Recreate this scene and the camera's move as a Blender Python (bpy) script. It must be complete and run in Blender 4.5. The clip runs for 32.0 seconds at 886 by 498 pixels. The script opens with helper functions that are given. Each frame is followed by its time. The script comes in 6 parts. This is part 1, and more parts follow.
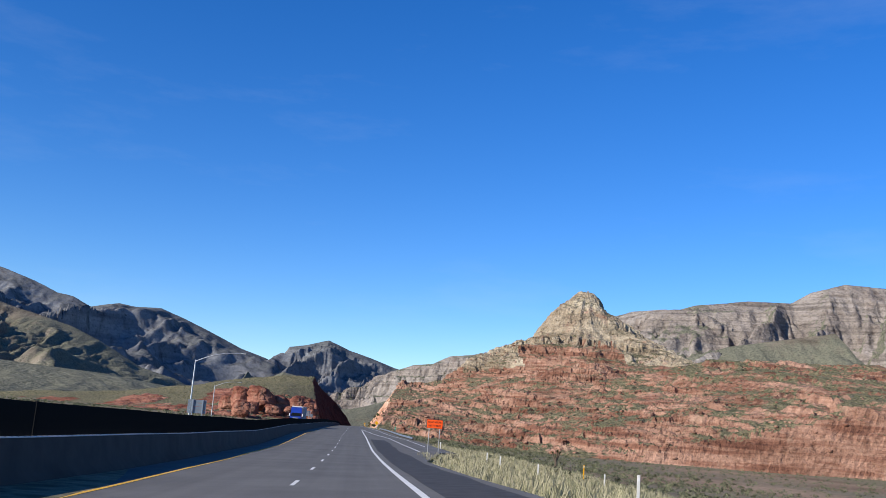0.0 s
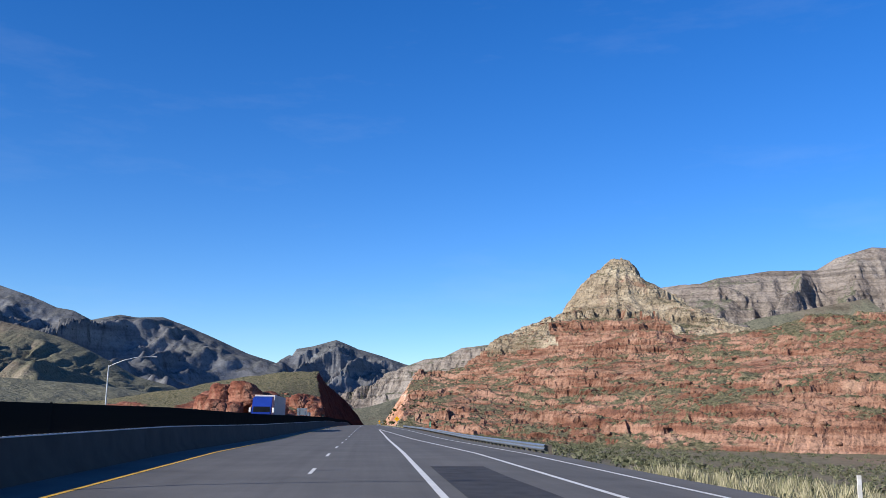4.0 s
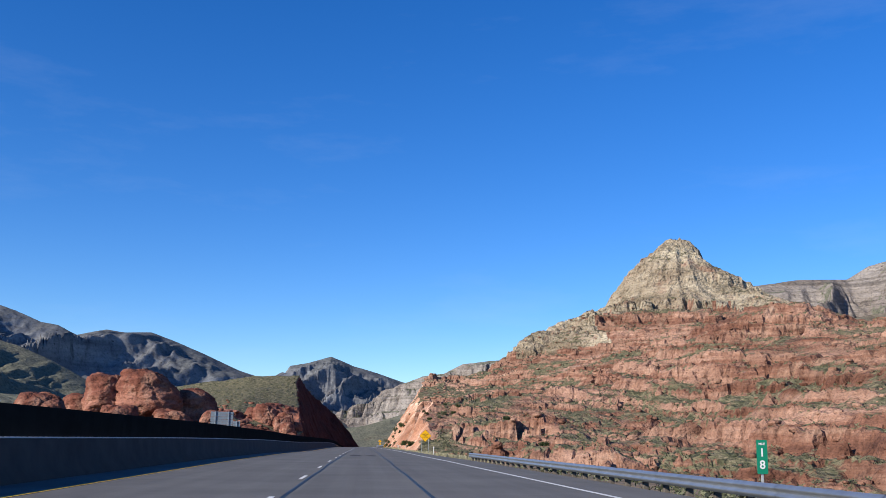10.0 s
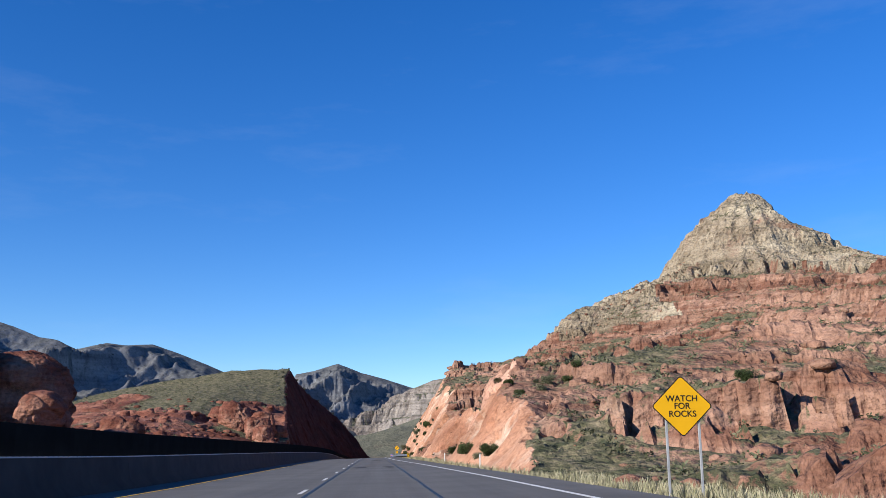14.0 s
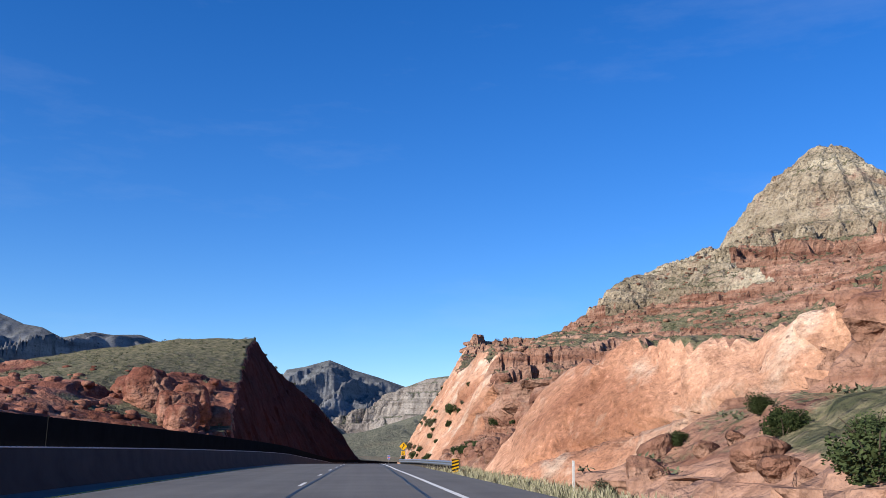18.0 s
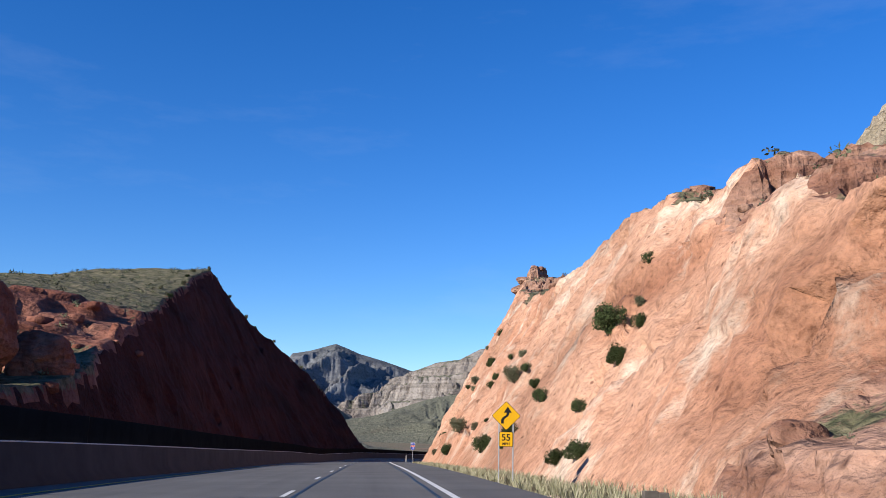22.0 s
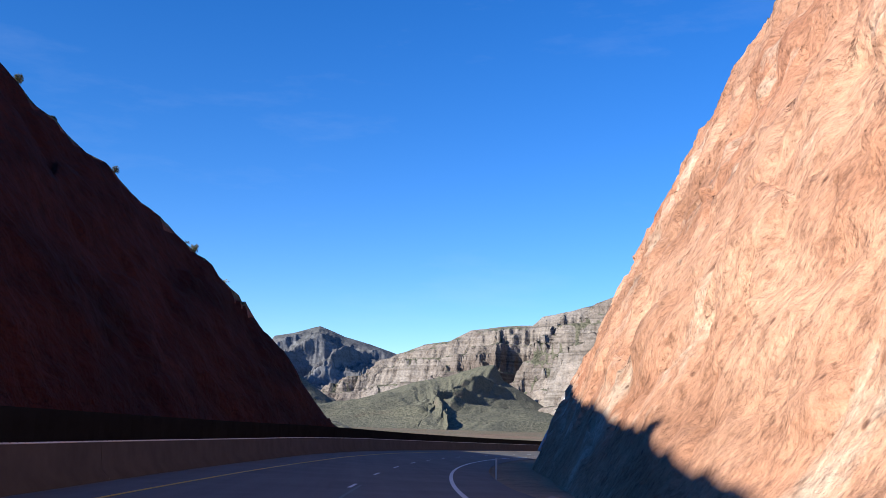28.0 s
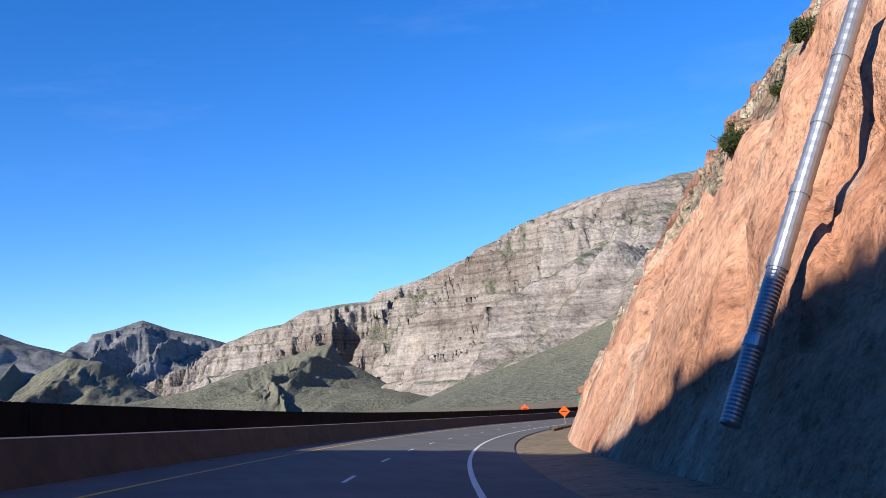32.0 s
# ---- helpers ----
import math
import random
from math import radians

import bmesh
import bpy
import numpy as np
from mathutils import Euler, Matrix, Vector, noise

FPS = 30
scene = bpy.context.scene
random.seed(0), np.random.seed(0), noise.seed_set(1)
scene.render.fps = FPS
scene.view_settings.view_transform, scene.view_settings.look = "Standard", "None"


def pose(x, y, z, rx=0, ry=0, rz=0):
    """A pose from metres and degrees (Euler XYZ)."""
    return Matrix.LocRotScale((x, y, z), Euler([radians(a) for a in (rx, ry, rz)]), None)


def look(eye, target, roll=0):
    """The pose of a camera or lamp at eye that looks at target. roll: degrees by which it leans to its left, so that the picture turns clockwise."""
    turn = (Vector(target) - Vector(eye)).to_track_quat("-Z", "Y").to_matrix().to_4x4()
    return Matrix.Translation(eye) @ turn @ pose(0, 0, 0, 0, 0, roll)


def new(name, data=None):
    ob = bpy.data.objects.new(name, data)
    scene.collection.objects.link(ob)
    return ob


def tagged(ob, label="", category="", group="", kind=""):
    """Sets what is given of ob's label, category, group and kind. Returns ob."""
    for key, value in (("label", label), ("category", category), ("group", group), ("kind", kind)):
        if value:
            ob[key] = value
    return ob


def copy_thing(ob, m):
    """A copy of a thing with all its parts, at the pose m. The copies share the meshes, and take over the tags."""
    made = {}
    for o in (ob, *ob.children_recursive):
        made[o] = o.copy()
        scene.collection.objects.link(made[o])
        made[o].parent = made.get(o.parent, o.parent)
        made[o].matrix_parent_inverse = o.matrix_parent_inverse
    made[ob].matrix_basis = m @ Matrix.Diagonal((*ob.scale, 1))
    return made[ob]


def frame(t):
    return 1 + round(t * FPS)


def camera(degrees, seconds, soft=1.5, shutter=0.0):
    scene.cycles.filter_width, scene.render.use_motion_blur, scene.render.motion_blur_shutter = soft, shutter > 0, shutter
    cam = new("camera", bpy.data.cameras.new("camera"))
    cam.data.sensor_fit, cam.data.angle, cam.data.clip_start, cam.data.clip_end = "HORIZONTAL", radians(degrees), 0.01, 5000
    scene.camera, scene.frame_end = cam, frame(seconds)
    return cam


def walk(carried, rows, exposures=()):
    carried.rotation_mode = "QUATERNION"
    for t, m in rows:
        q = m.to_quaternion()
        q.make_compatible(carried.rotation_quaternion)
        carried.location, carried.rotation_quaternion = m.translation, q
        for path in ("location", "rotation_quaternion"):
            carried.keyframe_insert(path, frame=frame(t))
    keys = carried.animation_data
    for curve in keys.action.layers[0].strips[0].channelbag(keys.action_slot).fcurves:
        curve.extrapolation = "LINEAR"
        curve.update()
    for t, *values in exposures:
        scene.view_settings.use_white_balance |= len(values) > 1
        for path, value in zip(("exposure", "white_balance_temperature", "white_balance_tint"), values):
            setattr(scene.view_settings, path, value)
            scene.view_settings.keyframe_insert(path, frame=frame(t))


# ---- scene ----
cam = camera(50.0, 32.0, soft=0.5)

# ---- camera: seconds, x, y, z, heading, pitch, lean ----
PATH = [
    (0.0, 0.00, 0.00, 1.47, -4.36, 10.75, -4.43),
    (0.5, 0.00, 11.94, 1.37, -4.00, 10.63, -3.94),
    (1.0, 0.00, 23.84, 1.28, -3.73, 10.51, -3.40),
    (1.5, 0.00, 35.70, 1.19, -3.57, 10.43, -2.40),
    (2.0, 0.00, 47.53, 1.12, -3.64, 10.24, -2.08),
    (2.5, 0.00, 59.33, 1.08, -3.93, 10.18, -1.26),
    (3.5, 0.00, 82.70, 0.88, -4.15, 10.32, -1.10),
    (4.5, 0.00, 106.23, 1.05, -4.26, 10.58, -0.93),
    (5.0, 0.00, 118.02, 1.05, -4.15, 10.75, -0.81),
    (5.5, 0.00, 129.88, 1.05, -4.07, 10.82, -0.74),
    (6.0, 0.00, 141.81, 1.05, -4.07, 10.88, -0.59),
    (6.5, 0.00, 153.81, 1.05, -4.24, 11.09, -0.63),
    (7.0, 0.00, 165.87, 1.05, -4.31, 11.17, -0.57),
    (7.5, 0.00, 178.01, 1.05, -4.32, 11.24, -1.05),
    (8.0, 0.00, 190.22, 1.05, -4.34, 11.32, -0.92),
    (8.5, 0.00, 202.51, 1.05, -4.42, 11.30, -0.90),
    (9.0, 0.00, 214.90, 1.05, -4.43, 11.43, -0.94),
    (9.5, 0.00, 227.39, 1.05, -4.49, 11.48, -0.89),
    (10.0, 0.00, 239.98, 1.05, -4.41, 11.62, -1.17),
    (10.5, 0.00, 252.66, 1.05, -4.28, 11.77, -0.78),
    (11.0, 0.00, 265.44, 1.05, -3.98, 11.72, -0.86),
    (11.5, 0.00, 278.32, 1.05, -3.92, 11.78, -0.89),
    (12.0, 0.00, 291.30, 1.05, -3.94, 12.03, 0.14),
    (12.5, 0.00, 304.20, 1.05, -3.97, 11.92, 0.49),
    (13.0, 0.00, 316.90, 1.05, -4.01, 11.93, 0.08),
    (13.5, 0.00, 329.40, 1.05, -4.13, 11.96, 1.00),
    (15.5, 0.00, 377.44, 1.05, -4.40, 11.98, -1.61),
    (16.0, 0.00, 388.95, 1.05, -4.34, 11.99, -1.42),
    (16.5, 0.00, 400.43, 1.05, -4.57, 12.14, -1.55),
    (17.0, 0.00, 411.95, 1.05, -4.50, 11.91, -1.50),
    (17.5, 0.00, 423.54, 1.05, -4.37, 11.90, -1.63),
    (18.0, 0.00, 435.19, 1.05, -4.42, 12.04, -0.99),
    (18.5, 0.00, 446.90, 1.05, -4.20, 11.99, -1.11),
    (19.0, 0.00, 458.66, 1.05, -4.19, 11.90, -0.83),
    (19.5, 0.00, 470.48, 1.05, -4.17, 11.84, -1.57),
    (20.0, 0.00, 482.37, 1.04, -4.16, 11.61, -1.20),
    (20.5, 0.00, 494.23, 1.00, -4.10, 11.52, -1.28),
    (21.0, 0.00, 506.04, 0.95, -4.05, 11.52, -1.35),
    (21.5, 0.00, 517.78, 0.87, -4.10, 11.60, -1.74),
    (22.0, 0.00, 529.45, 0.77, -3.98, 11.23, -1.33),
    (22.5, 0.00, 541.06, 0.66, -3.63, 11.18, -1.18),
    (23.0, 0.00, 552.61, 0.52, -3.49, 11.14, -0.91),
    (23.5, 0.00, 564.09, 0.36, -3.57, 11.16, -1.20),
    (24.0, 0.00, 575.51, 0.19, -3.37, 11.06, -1.52),
    (24.5, 0.00, 586.89, -0.01, -3.26, 10.98, -1.91),
    (25.0, 0.00, 598.25, -0.23, -3.20, 10.88, -1.87),
    (25.5, 0.02, 609.60, -0.45, -3.43, 10.86, -1.79),
    (26.0, 0.09, 620.93, -0.68, -3.65, 10.76, -1.60),
    (26.5, 0.20, 632.23, -0.90, -3.86, 10.92, -1.60),
    (28.5, 1.36, 677.30, -1.81, -5.41, 10.21, -1.16),
    (29.0, 1.89, 688.59, -2.03, -6.25, 10.00, -0.38),
    (29.5, 2.64, 699.90, -2.26, -7.60, 9.80, 0.93),
    (30.0, 3.68, 711.22, -2.48, -9.19, 9.62, 1.42),
    (30.5, 5.04, 722.54, -2.71, -10.78, 9.48, 2.12),
    (31.0, 6.72, 733.85, -2.94, -12.38, 9.30, 2.96),
    (31.5, 8.72, 745.15, -3.16, -13.87, 9.17, 3.50),
    (32.0, 11.01, 756.42, -3.39, -15.24, 9.11, 3.80),
]
walk(cam, [(t, pose(x, y, z, 0, 0, h) @ pose(0, 0, 0, 90 + p) @ pose(0, 0, 0, 0, 0, -r)) for t, x, y, z, h, p, r in PATH],
     exposures=((0, 0.68), (26.5, 0.68), (28.5, 0.98), (32, 1.0)))

# ---- daylight: a low morning sun behind and to the left ----
SUN_EL, SUN_AZ = radians(24.5), math.atan2(-0.55, -0.835)
to_sun = Vector((math.cos(SUN_EL) * math.cos(SUN_AZ), math.cos(SUN_EL) * math.sin(SUN_AZ), math.sin(SUN_EL)))
world = bpy.data.worlds.new("sky")
scene.world = world
world.use_nodes = True
wn = world.node_tree.nodes
sky = wn.new("ShaderNodeTexSky")
sky.sky_type, sky.sun_disc = "NISHITA", False
sky.sun_elevation, sky.sun_rotation = SUN_EL, math.pi / 2 - SUN_AZ
sky.altitude, sky.air_density, sky.dust_density, sky.ozone_density = 900, 1.0, 0.0, 5.0
deep = wn.new("ShaderNodeHueSaturation")
deep.inputs["Hue"].default_value, deep.inputs["Saturation"].default_value, deep.inputs["Value"].default_value = 0.512, 1.25, 1.5
world.node_tree.links.new(sky.outputs[0], deep.inputs["Color"])
wl = world.node_tree.links
way_up, drift, wisp, thin, veil = (wn.new("ShaderNode" + k) for k in ("TexCoord", "Mapping", "TexNoise", "ValToRGB", "Mix"))
drift.inputs["Scale"].default_value, drift.inputs["Rotation"].default_value = (2.2, 2.2, 9.0), (0.25, 0.1, 0.4)
wisp.inputs["Scale"].default_value, wisp.inputs["Detail"].default_value, wisp.inputs["Roughness"].default_value = 1.6, 7, 0.62
thin.color_ramp.elements[0].position, thin.color_ramp.elements[1].position = 0.52, 0.82
thin.color_ramp.elements[1].color = (0.09, 0.09, 0.09, 1)
veil.data_type = "RGBA"
veil.inputs[7].default_value = (6.0, 7.0, 8.6, 1)
wl.new(way_up.outputs["Generated"], drift.inputs[0])
wl.new(drift.outputs[0], wisp.inputs["Vector"])
wl.new(wisp.outputs["Fac"], thin.inputs[0])
wl.new(thin.outputs[0], veil.inputs[0])
wl.new(deep.outputs[0], veil.inputs[6])
wl.new(veil.outputs[2], wn["Background"].inputs[0])
wn["Background"].inputs[1].default_value = 0.072
sun = new("sun", bpy.data.lights.new("sun", "SUN"))
sun.data.energy, sun.data.angle, sun.data.color = 5.0, radians(0.53), (1.0, 0.93, 0.83)
sun.matrix_world = look(to_sun * 100, (0, 0, 0))


# ---- noise on arrays ----
def hashed(ix, iy, iz, k=0):
    h = (ix.astype(np.int64) * 374761393 + iy.astype(np.int64) * 668265263 + iz.astype(np.int64) * 2147483647 + k * 974634777) & 0xFFFFFFFF
    h = ((h ^ (h >> 13)) * 1274126177) & 0xFFFFFFFF
    h = (h ^ (h >> 16)) & 0xFFFFFFFF
    return h / 4294967295.0


def vnoise(x, y, z, k=0):
    fx, fy, fz = np.floor(x), np.floor(y), np.floor(z)
    u, v, w = x - fx, y - fy, z - fz
    u, v, w = (c * c * c * (c * (c * 6 - 15) + 10) for c in (u, v, w))
    out = 0
    for a in (0, 1):
        for b in (0, 1):
            for c in (0, 1):
                out = out + (u if a else 1 - u) * (v if b else 1 - v) * (w if c else 1 - w) * hashed(fx + a, fy + b, fz + c, k)
    return out * 2 - 1


def fbm(x, y, z, octaves=5, gain=0.5, k=0, ridged=False):
    out, amp, tot = 0, 1.0, 0
    for i in range(octaves):
        n = vnoise(x + 17.3 * i, y - 9.1 * i, z + 5.7 * i, k + i)
        out, tot = out + amp * ((1 - 2 * np.abs(n)) if ridged else n), tot + amp
        amp, x, y, z = amp * gain, x * 2.03, y * 2.03, z * 2.03
    return out / tot


def cells(x, y, z, k=0):
    """Distance to the nearest cell wall (0 in the cracks) and a random number for each cell."""
    fx, fy, fz = np.floor(x), np.floor(y), np.floor(z)
    d1, d2, idn = np.full(x.shape, 9.0), np.full(x.shape, 9.0), np.zeros(x.shape)
    for a in (-1, 0, 1):
        for b in (-1, 0, 1):
            for c in (-1, 0, 1):
                gx, gy, gz = fx + a, fy + b, fz + c
                px, py, pz = gx + hashed(gx, gy, gz, k), gy + hashed(gx, gy, gz, k + 1), gz + hashed(gx, gy, gz, k + 2)
                d = np.sqrt((px - x) ** 2 + (py - y) ** 2 + (pz - z) ** 2)
                near = d < d1
                d2 = np.where(near, d1, np.minimum(d2, d))
                idn = np.where(near, hashed(gx, gy, gz, k + 3), idn)
                d1 = np.where(near, d, d1)
    return d2 - d1, idn


def step(a, b, x):
    t = np.clip((x - a) / (b - a), 0, 1)
    return t * t * (3 - 2 * t)


# ---- materials ----
def mat(name, rough=0.9, metal=0.0):
    m = bpy.data.materials.new(name)
    m.use_nodes = True
    b = m.node_tree.nodes["Principled BSDF"]
    b.inputs["Roughness"].default_value, b.inputs["Metallic"].default_value = rough, metal
    b.inputs["Specular IOR Level"].default_value = 0.12
    return m, m.node_tree, b


def node(nt, kind, **values):
    n = nt.nodes.new(kind)
    for k, v in values.items():
        if k in n.inputs:
            n.inputs[k].default_value = v
    return n


def coords(nt, scale=(1, 1, 1), rot=(0, 0, 0)):
    tc = nt.nodes.new("ShaderNodeTexCoord")
    mp = nt.nodes.new("ShaderNodeMapping")
    mp.inputs["Scale"].default_value, mp.inputs["Rotation"].default_value = scale, [radians(a) for a in rot]
    nt.links.new(tc.outputs["Object"], mp.inputs[0])
    return mp.outputs[0]


def noise_tex(nt, vec, scale, detail=6, rough=0.6):
    n = nt.nodes.new("ShaderNodeTexNoise")
    n.inputs["Scale"].default_value, n.inputs["Detail"].default_value, n.inputs["Roughness"].default_value = scale, detail, rough
    nt.links.new(vec, n.inputs["Vector"])
    return n.outputs["Fac"]


def ramp(nt, fac, stops):
    r = nt.nodes.new("ShaderNodeValToRGB")
    e = r.color_ramp.elements
    while len(e) < len(stops):
        e.new(0.5)
    for el, (p, c) in zip(e, stops):
        el.position, el.color = p, (*c, 1)
    nt.links.new(fac, r.inputs[0])
    return r.outputs[0]


def mix(nt, fac, a, b, how="MIX"):
    m = nt.nodes.new("ShaderNodeMix")
    m.data_type, m.blend_type = "RGBA", how
    for sock, val in ((m.inputs[0], fac), (m.inputs[6], a), (m.inputs[7], b)):
        if isinstance(val, (int, float)):
            sock.default_value = val
        elif isinstance(val, tuple):
            sock.default_value = (*val, 1)
        else:
            nt.links.new(val, sock)
    return m.outputs[2]


def bump(nt, bsdf, height, strength=0.5, distance=0.1):
    b = nt.nodes.new("ShaderNodeBump")
    b.inputs["Strength"].default_value, b.inputs["Distance"].default_value = strength, distance
    nt.links.new(height, b.inputs["Height"])
    nt.links.new(b.outputs[0], bsdf.inputs["Normal"])


def math_node(nt, op, a, b=0.0):
    m = nt.nodes.new("ShaderNodeMath")
    m.operation = op
    for sock, val in ((m.inputs[0], a), (m.inputs[1], b)):
        if isinstance(val, (int, float)):
            sock.default_value = val
        else:
            nt.links.new(val, sock)
    return m.outputs[0]


def plain(name, colour, rough=0.6, metal=0.0, vary=0.25, scale=3.0, grain=0.0):
    m, nt, b = mat(name, rough, metal)
    n = noise_tex(nt, coords(nt), scale)
    dark, light = tuple(c * (1 - vary) for c in colour), tuple(min(1, c * (1 + vary)) for c in colour)
    nt.links.new(ramp(nt, n, [(0.3, dark), (0.7, light)]), b.inputs["Base Color"])
    if grain:
        bump(nt, b, noise_tex(nt, coords(nt), scale * 12, 3), 0.4, grain)
    return m


def attribute(nt, name):
    a = nt.nodes.new("ShaderNodeAttribute")
    a.attribute_name = name
    return a.outputs["Fac"]


def voronoi(nt, vec, scale, feature="DISTANCE_TO_EDGE"):
    v = nt.nodes.new("ShaderNodeTexVoronoi")
    v.feature = feature
    v.inputs["Scale"].default_value = scale
    nt.links.new(vec, v.inputs["Vector"])
    return v.outputs["Distance"]


def joints(nt, obj, rot, scale, stretch, width):
    """Thin broken dark lines, long across one direction: 0 in the line, 1 beside it."""
    mp = nt.nodes.new("ShaderNodeMapping")
    mp.inputs["Scale"].default_value, mp.inputs["Rotation"].default_value = (1, 1, stretch), [radians(q) for q in rot]
    nt.links.new(obj, mp.inputs[0])
    n = noise_tex(nt, mp.outputs[0], scale, 4, 0.5)
    off = math_node(nt, "ABSOLUTE", math_node(nt, "SUBTRACT", n, 0.5))
    gap = math_node(nt, "MAXIMUM", math_node(nt, "MULTIPLY", math_node(nt, "SUBTRACT", noise_tex(nt, obj, scale * 1.3, 3), 0.42), -4.0), 0.0)
    return math_node(nt, "MINIMUM", math_node(nt, "ADD", math_node(nt, "DIVIDE", off, width), gap), 1.0)


def rock_material(name, tones, pale, soil, strata=0.12, tilt=(0, 0, 0), fine=1.0, size=0.3, relief=0.4, crack=0.5, pale_at=0.56, dots=0.3, others=(), drip=0.3, scales=1.0):
    """Bedded, jointed rock: tones across the beds, broken dark joints, pale scars, and soil with scrub where the attribute 'soil' says that it lies."""
    m, nt, b = mat(name, 0.92)
    obj = coords(nt)
    beds = coords(nt, (0.02 * fine, 0.02 * fine, strata), tilt)
    n1 = noise_tex(nt, beds, 1.6, 9, 0.64)
    base = ramp(nt, n1, [(0.28 + 0.44 * i / (len(tones) - 1), c) for i, c in enumerate(tones)])
    grain = noise_tex(nt, obj, 1.9 * fine, 10, 0.76)
    for where, tones2 in others:
        cover2 = math_node(nt, "ADD", attribute(nt, where), math_node(nt, "MULTIPLY", math_node(nt, "SUBTRACT", grain, 0.5), 1.2))
        base = mix(nt, ramp(nt, cover2, [(0.42, (0, 0, 0)), (0.6, (1, 1, 1))]), base, ramp(nt, n1, [(0.28 + 0.44 * i / (len(tones2) - 1), c) for i, c in enumerate(tones2)]))
    patch = noise_tex(nt, coords(nt, (1, 1, 0.6), tilt), 0.09 * fine, 9, 0.68)
    base = mix(nt, ramp(nt, patch, [(pale_at, (0, 0, 0)), (pale_at + 0.12, (0.9, 0.9, 0.9))]), base, pale)
    stain = noise_tex(nt, coords(nt, (1, 1, drip), (tilt[0] * 0.6, tilt[1] * 0.6, 0)), 0.5 * fine, 8, 0.66)
    base = mix(nt, 1.0, base, ramp(nt, stain, [(0.30, (0.62, 0.57, 0.55)), (0.46, (1, 1, 1)), (0.70, (1.18, 1.19, 1.20))]), "MULTIPLY")
    base = mix(nt, 1.0, base, ramp(nt, grain, [(0.32, (0.50, 0.47, 0.46)), (0.46, (0.97, 0.97, 0.97)), (0.66, (1.30, 1.28, 1.26))]), "MULTIPLY")
    broad = noise_tex(nt, coords(nt, (1, 1, 2.5), tilt), 0.028 * fine, 5, 0.55)
    base = mix(nt, 1.0, base, ramp(nt, broad, [(0.34, (0.66, 0.62, 0.60)), (0.5, (1, 1, 1)), (0.66, (1.16, 1.2, 1.22))]), "MULTIPLY")
    lie = coords(nt, (1, 1, 2.0), tilt)
    f1, f2 = voronoi(nt, lie, 0.55 * fine, "F1"), voronoi(nt, lie, 1.7 * fine, "F1")
    base = mix(nt, 1.0, base, ramp(nt, voronoi(nt, obj, 0.42 * fine, "F1"), [(0.05, (0.4, 0.36, 0.36)), (0.10, (1, 1, 1))]), "MULTIPLY")
    e1 = joints(nt, obj, tilt, size, 3.4, 0.011)
    e2 = joints(nt, obj, (tilt[0] - 55, tilt[1] + 48, 20), size * 2.1, 2.8, 0.012)
    base = mix(nt, 1.0, base, ramp(nt, e1, [(0.0, (1 - crack,) * 3), (1.0, (1, 1, 1))]), "MULTIPLY")
    base = mix(nt, 1.0, base, ramp(nt, e2, [(0.0, (1 - crack * 0.7,) * 3), (1.0, (1, 1, 1))]), "MULTIPLY")
    ground = ramp(nt, noise_tex(nt, obj, 0.9 * fine, 9, 0.78), [(0.36, soil[0]), (0.48, soil[1]), (0.64, soil[2])])
    spot = voronoi(nt, obj, dots, "F1")
    ground = mix(nt, ramp(nt, spot, [(0.22, (0.75, 0.75, 0.75)), (0.36, (0, 0, 0))]), ground, soil[0])
    cover = math_node(nt, "ADD", attribute(nt, "soil"), math_node(nt, "MULTIPLY", math_node(nt, "SUBTRACT", grain, 0.5), 1.1))
    base = mix(nt, ramp(nt, cover, [(0.44, (0, 0, 0)), (0.58, (1, 1, 1))]), base, ground)
    nt.links.new(base, b.inputs["Base Color"])
    h = math_node(nt, "ADD", noise_tex(nt, coords(nt, (1, 1, 1.4), tilt), 0.5 * fine, 4, 0.5), math_node(nt, "MULTIPLY", noise_tex(nt, obj, 2.2 * fine, 5, 0.55), 0.5))
    h = math_node(nt, "ADD", h, math_node(nt, "ADD", math_node(nt, "MULTIPLY", f1, 0.55 * scales), math_node(nt, "MULTIPLY", f2, 0.22 * scales)))
    h = math_node(nt, "ADD", h, math_node(nt, "MULTIPLY", e1, 0.2 * crack))
    h = math_node(nt, "ADD", h, math_node(nt, "MULTIPLY", e2, 0.1 * crack))
    bump(nt, b, h, 1.0, relief)
    return m


SAGE = ((0.0363, 0.0429, 0.0224), (0.106, 0.099, 0.0561), (0.205, 0.168, 0.109))
M_RED = rock_material("red_sandstone", [(0.0791, 0.038, 0.028), (0.163, 0.078, 0.052), (0.279, 0.165, 0.117), (0.186, 0.098, 0.069)], (0.288, 0.19, 0.135), SAGE, 0.22, (14, -10, 0), 1.0, 0.22, 0.6, 0.1, 0.57, 0.35)
M_CUT = rock_material("blasted_sandstone", [(0.266, 0.118, 0.07), (0.355, 0.182, 0.113), (0.412, 0.239, 0.158), (0.324, 0.158, 0.0966)], (0.482, 0.389, 0.301), SAGE, 0.05, (20, -32, 0), 1.6, 0.20, 0.34, 0.05, 0.535, 0.5,
                      (("peach", [(0.40, 0.19, 0.122), (0.50, 0.275, 0.19), (0.57, 0.36, 0.265), (0.45, 0.235, 0.158)]), ("weathered", [(0.112, 0.0396, 0.0264), (0.218, 0.0825, 0.0528), (0.317, 0.152, 0.102), (0.224, 0.0924, 0.0627)])), 1.3, 0.12)
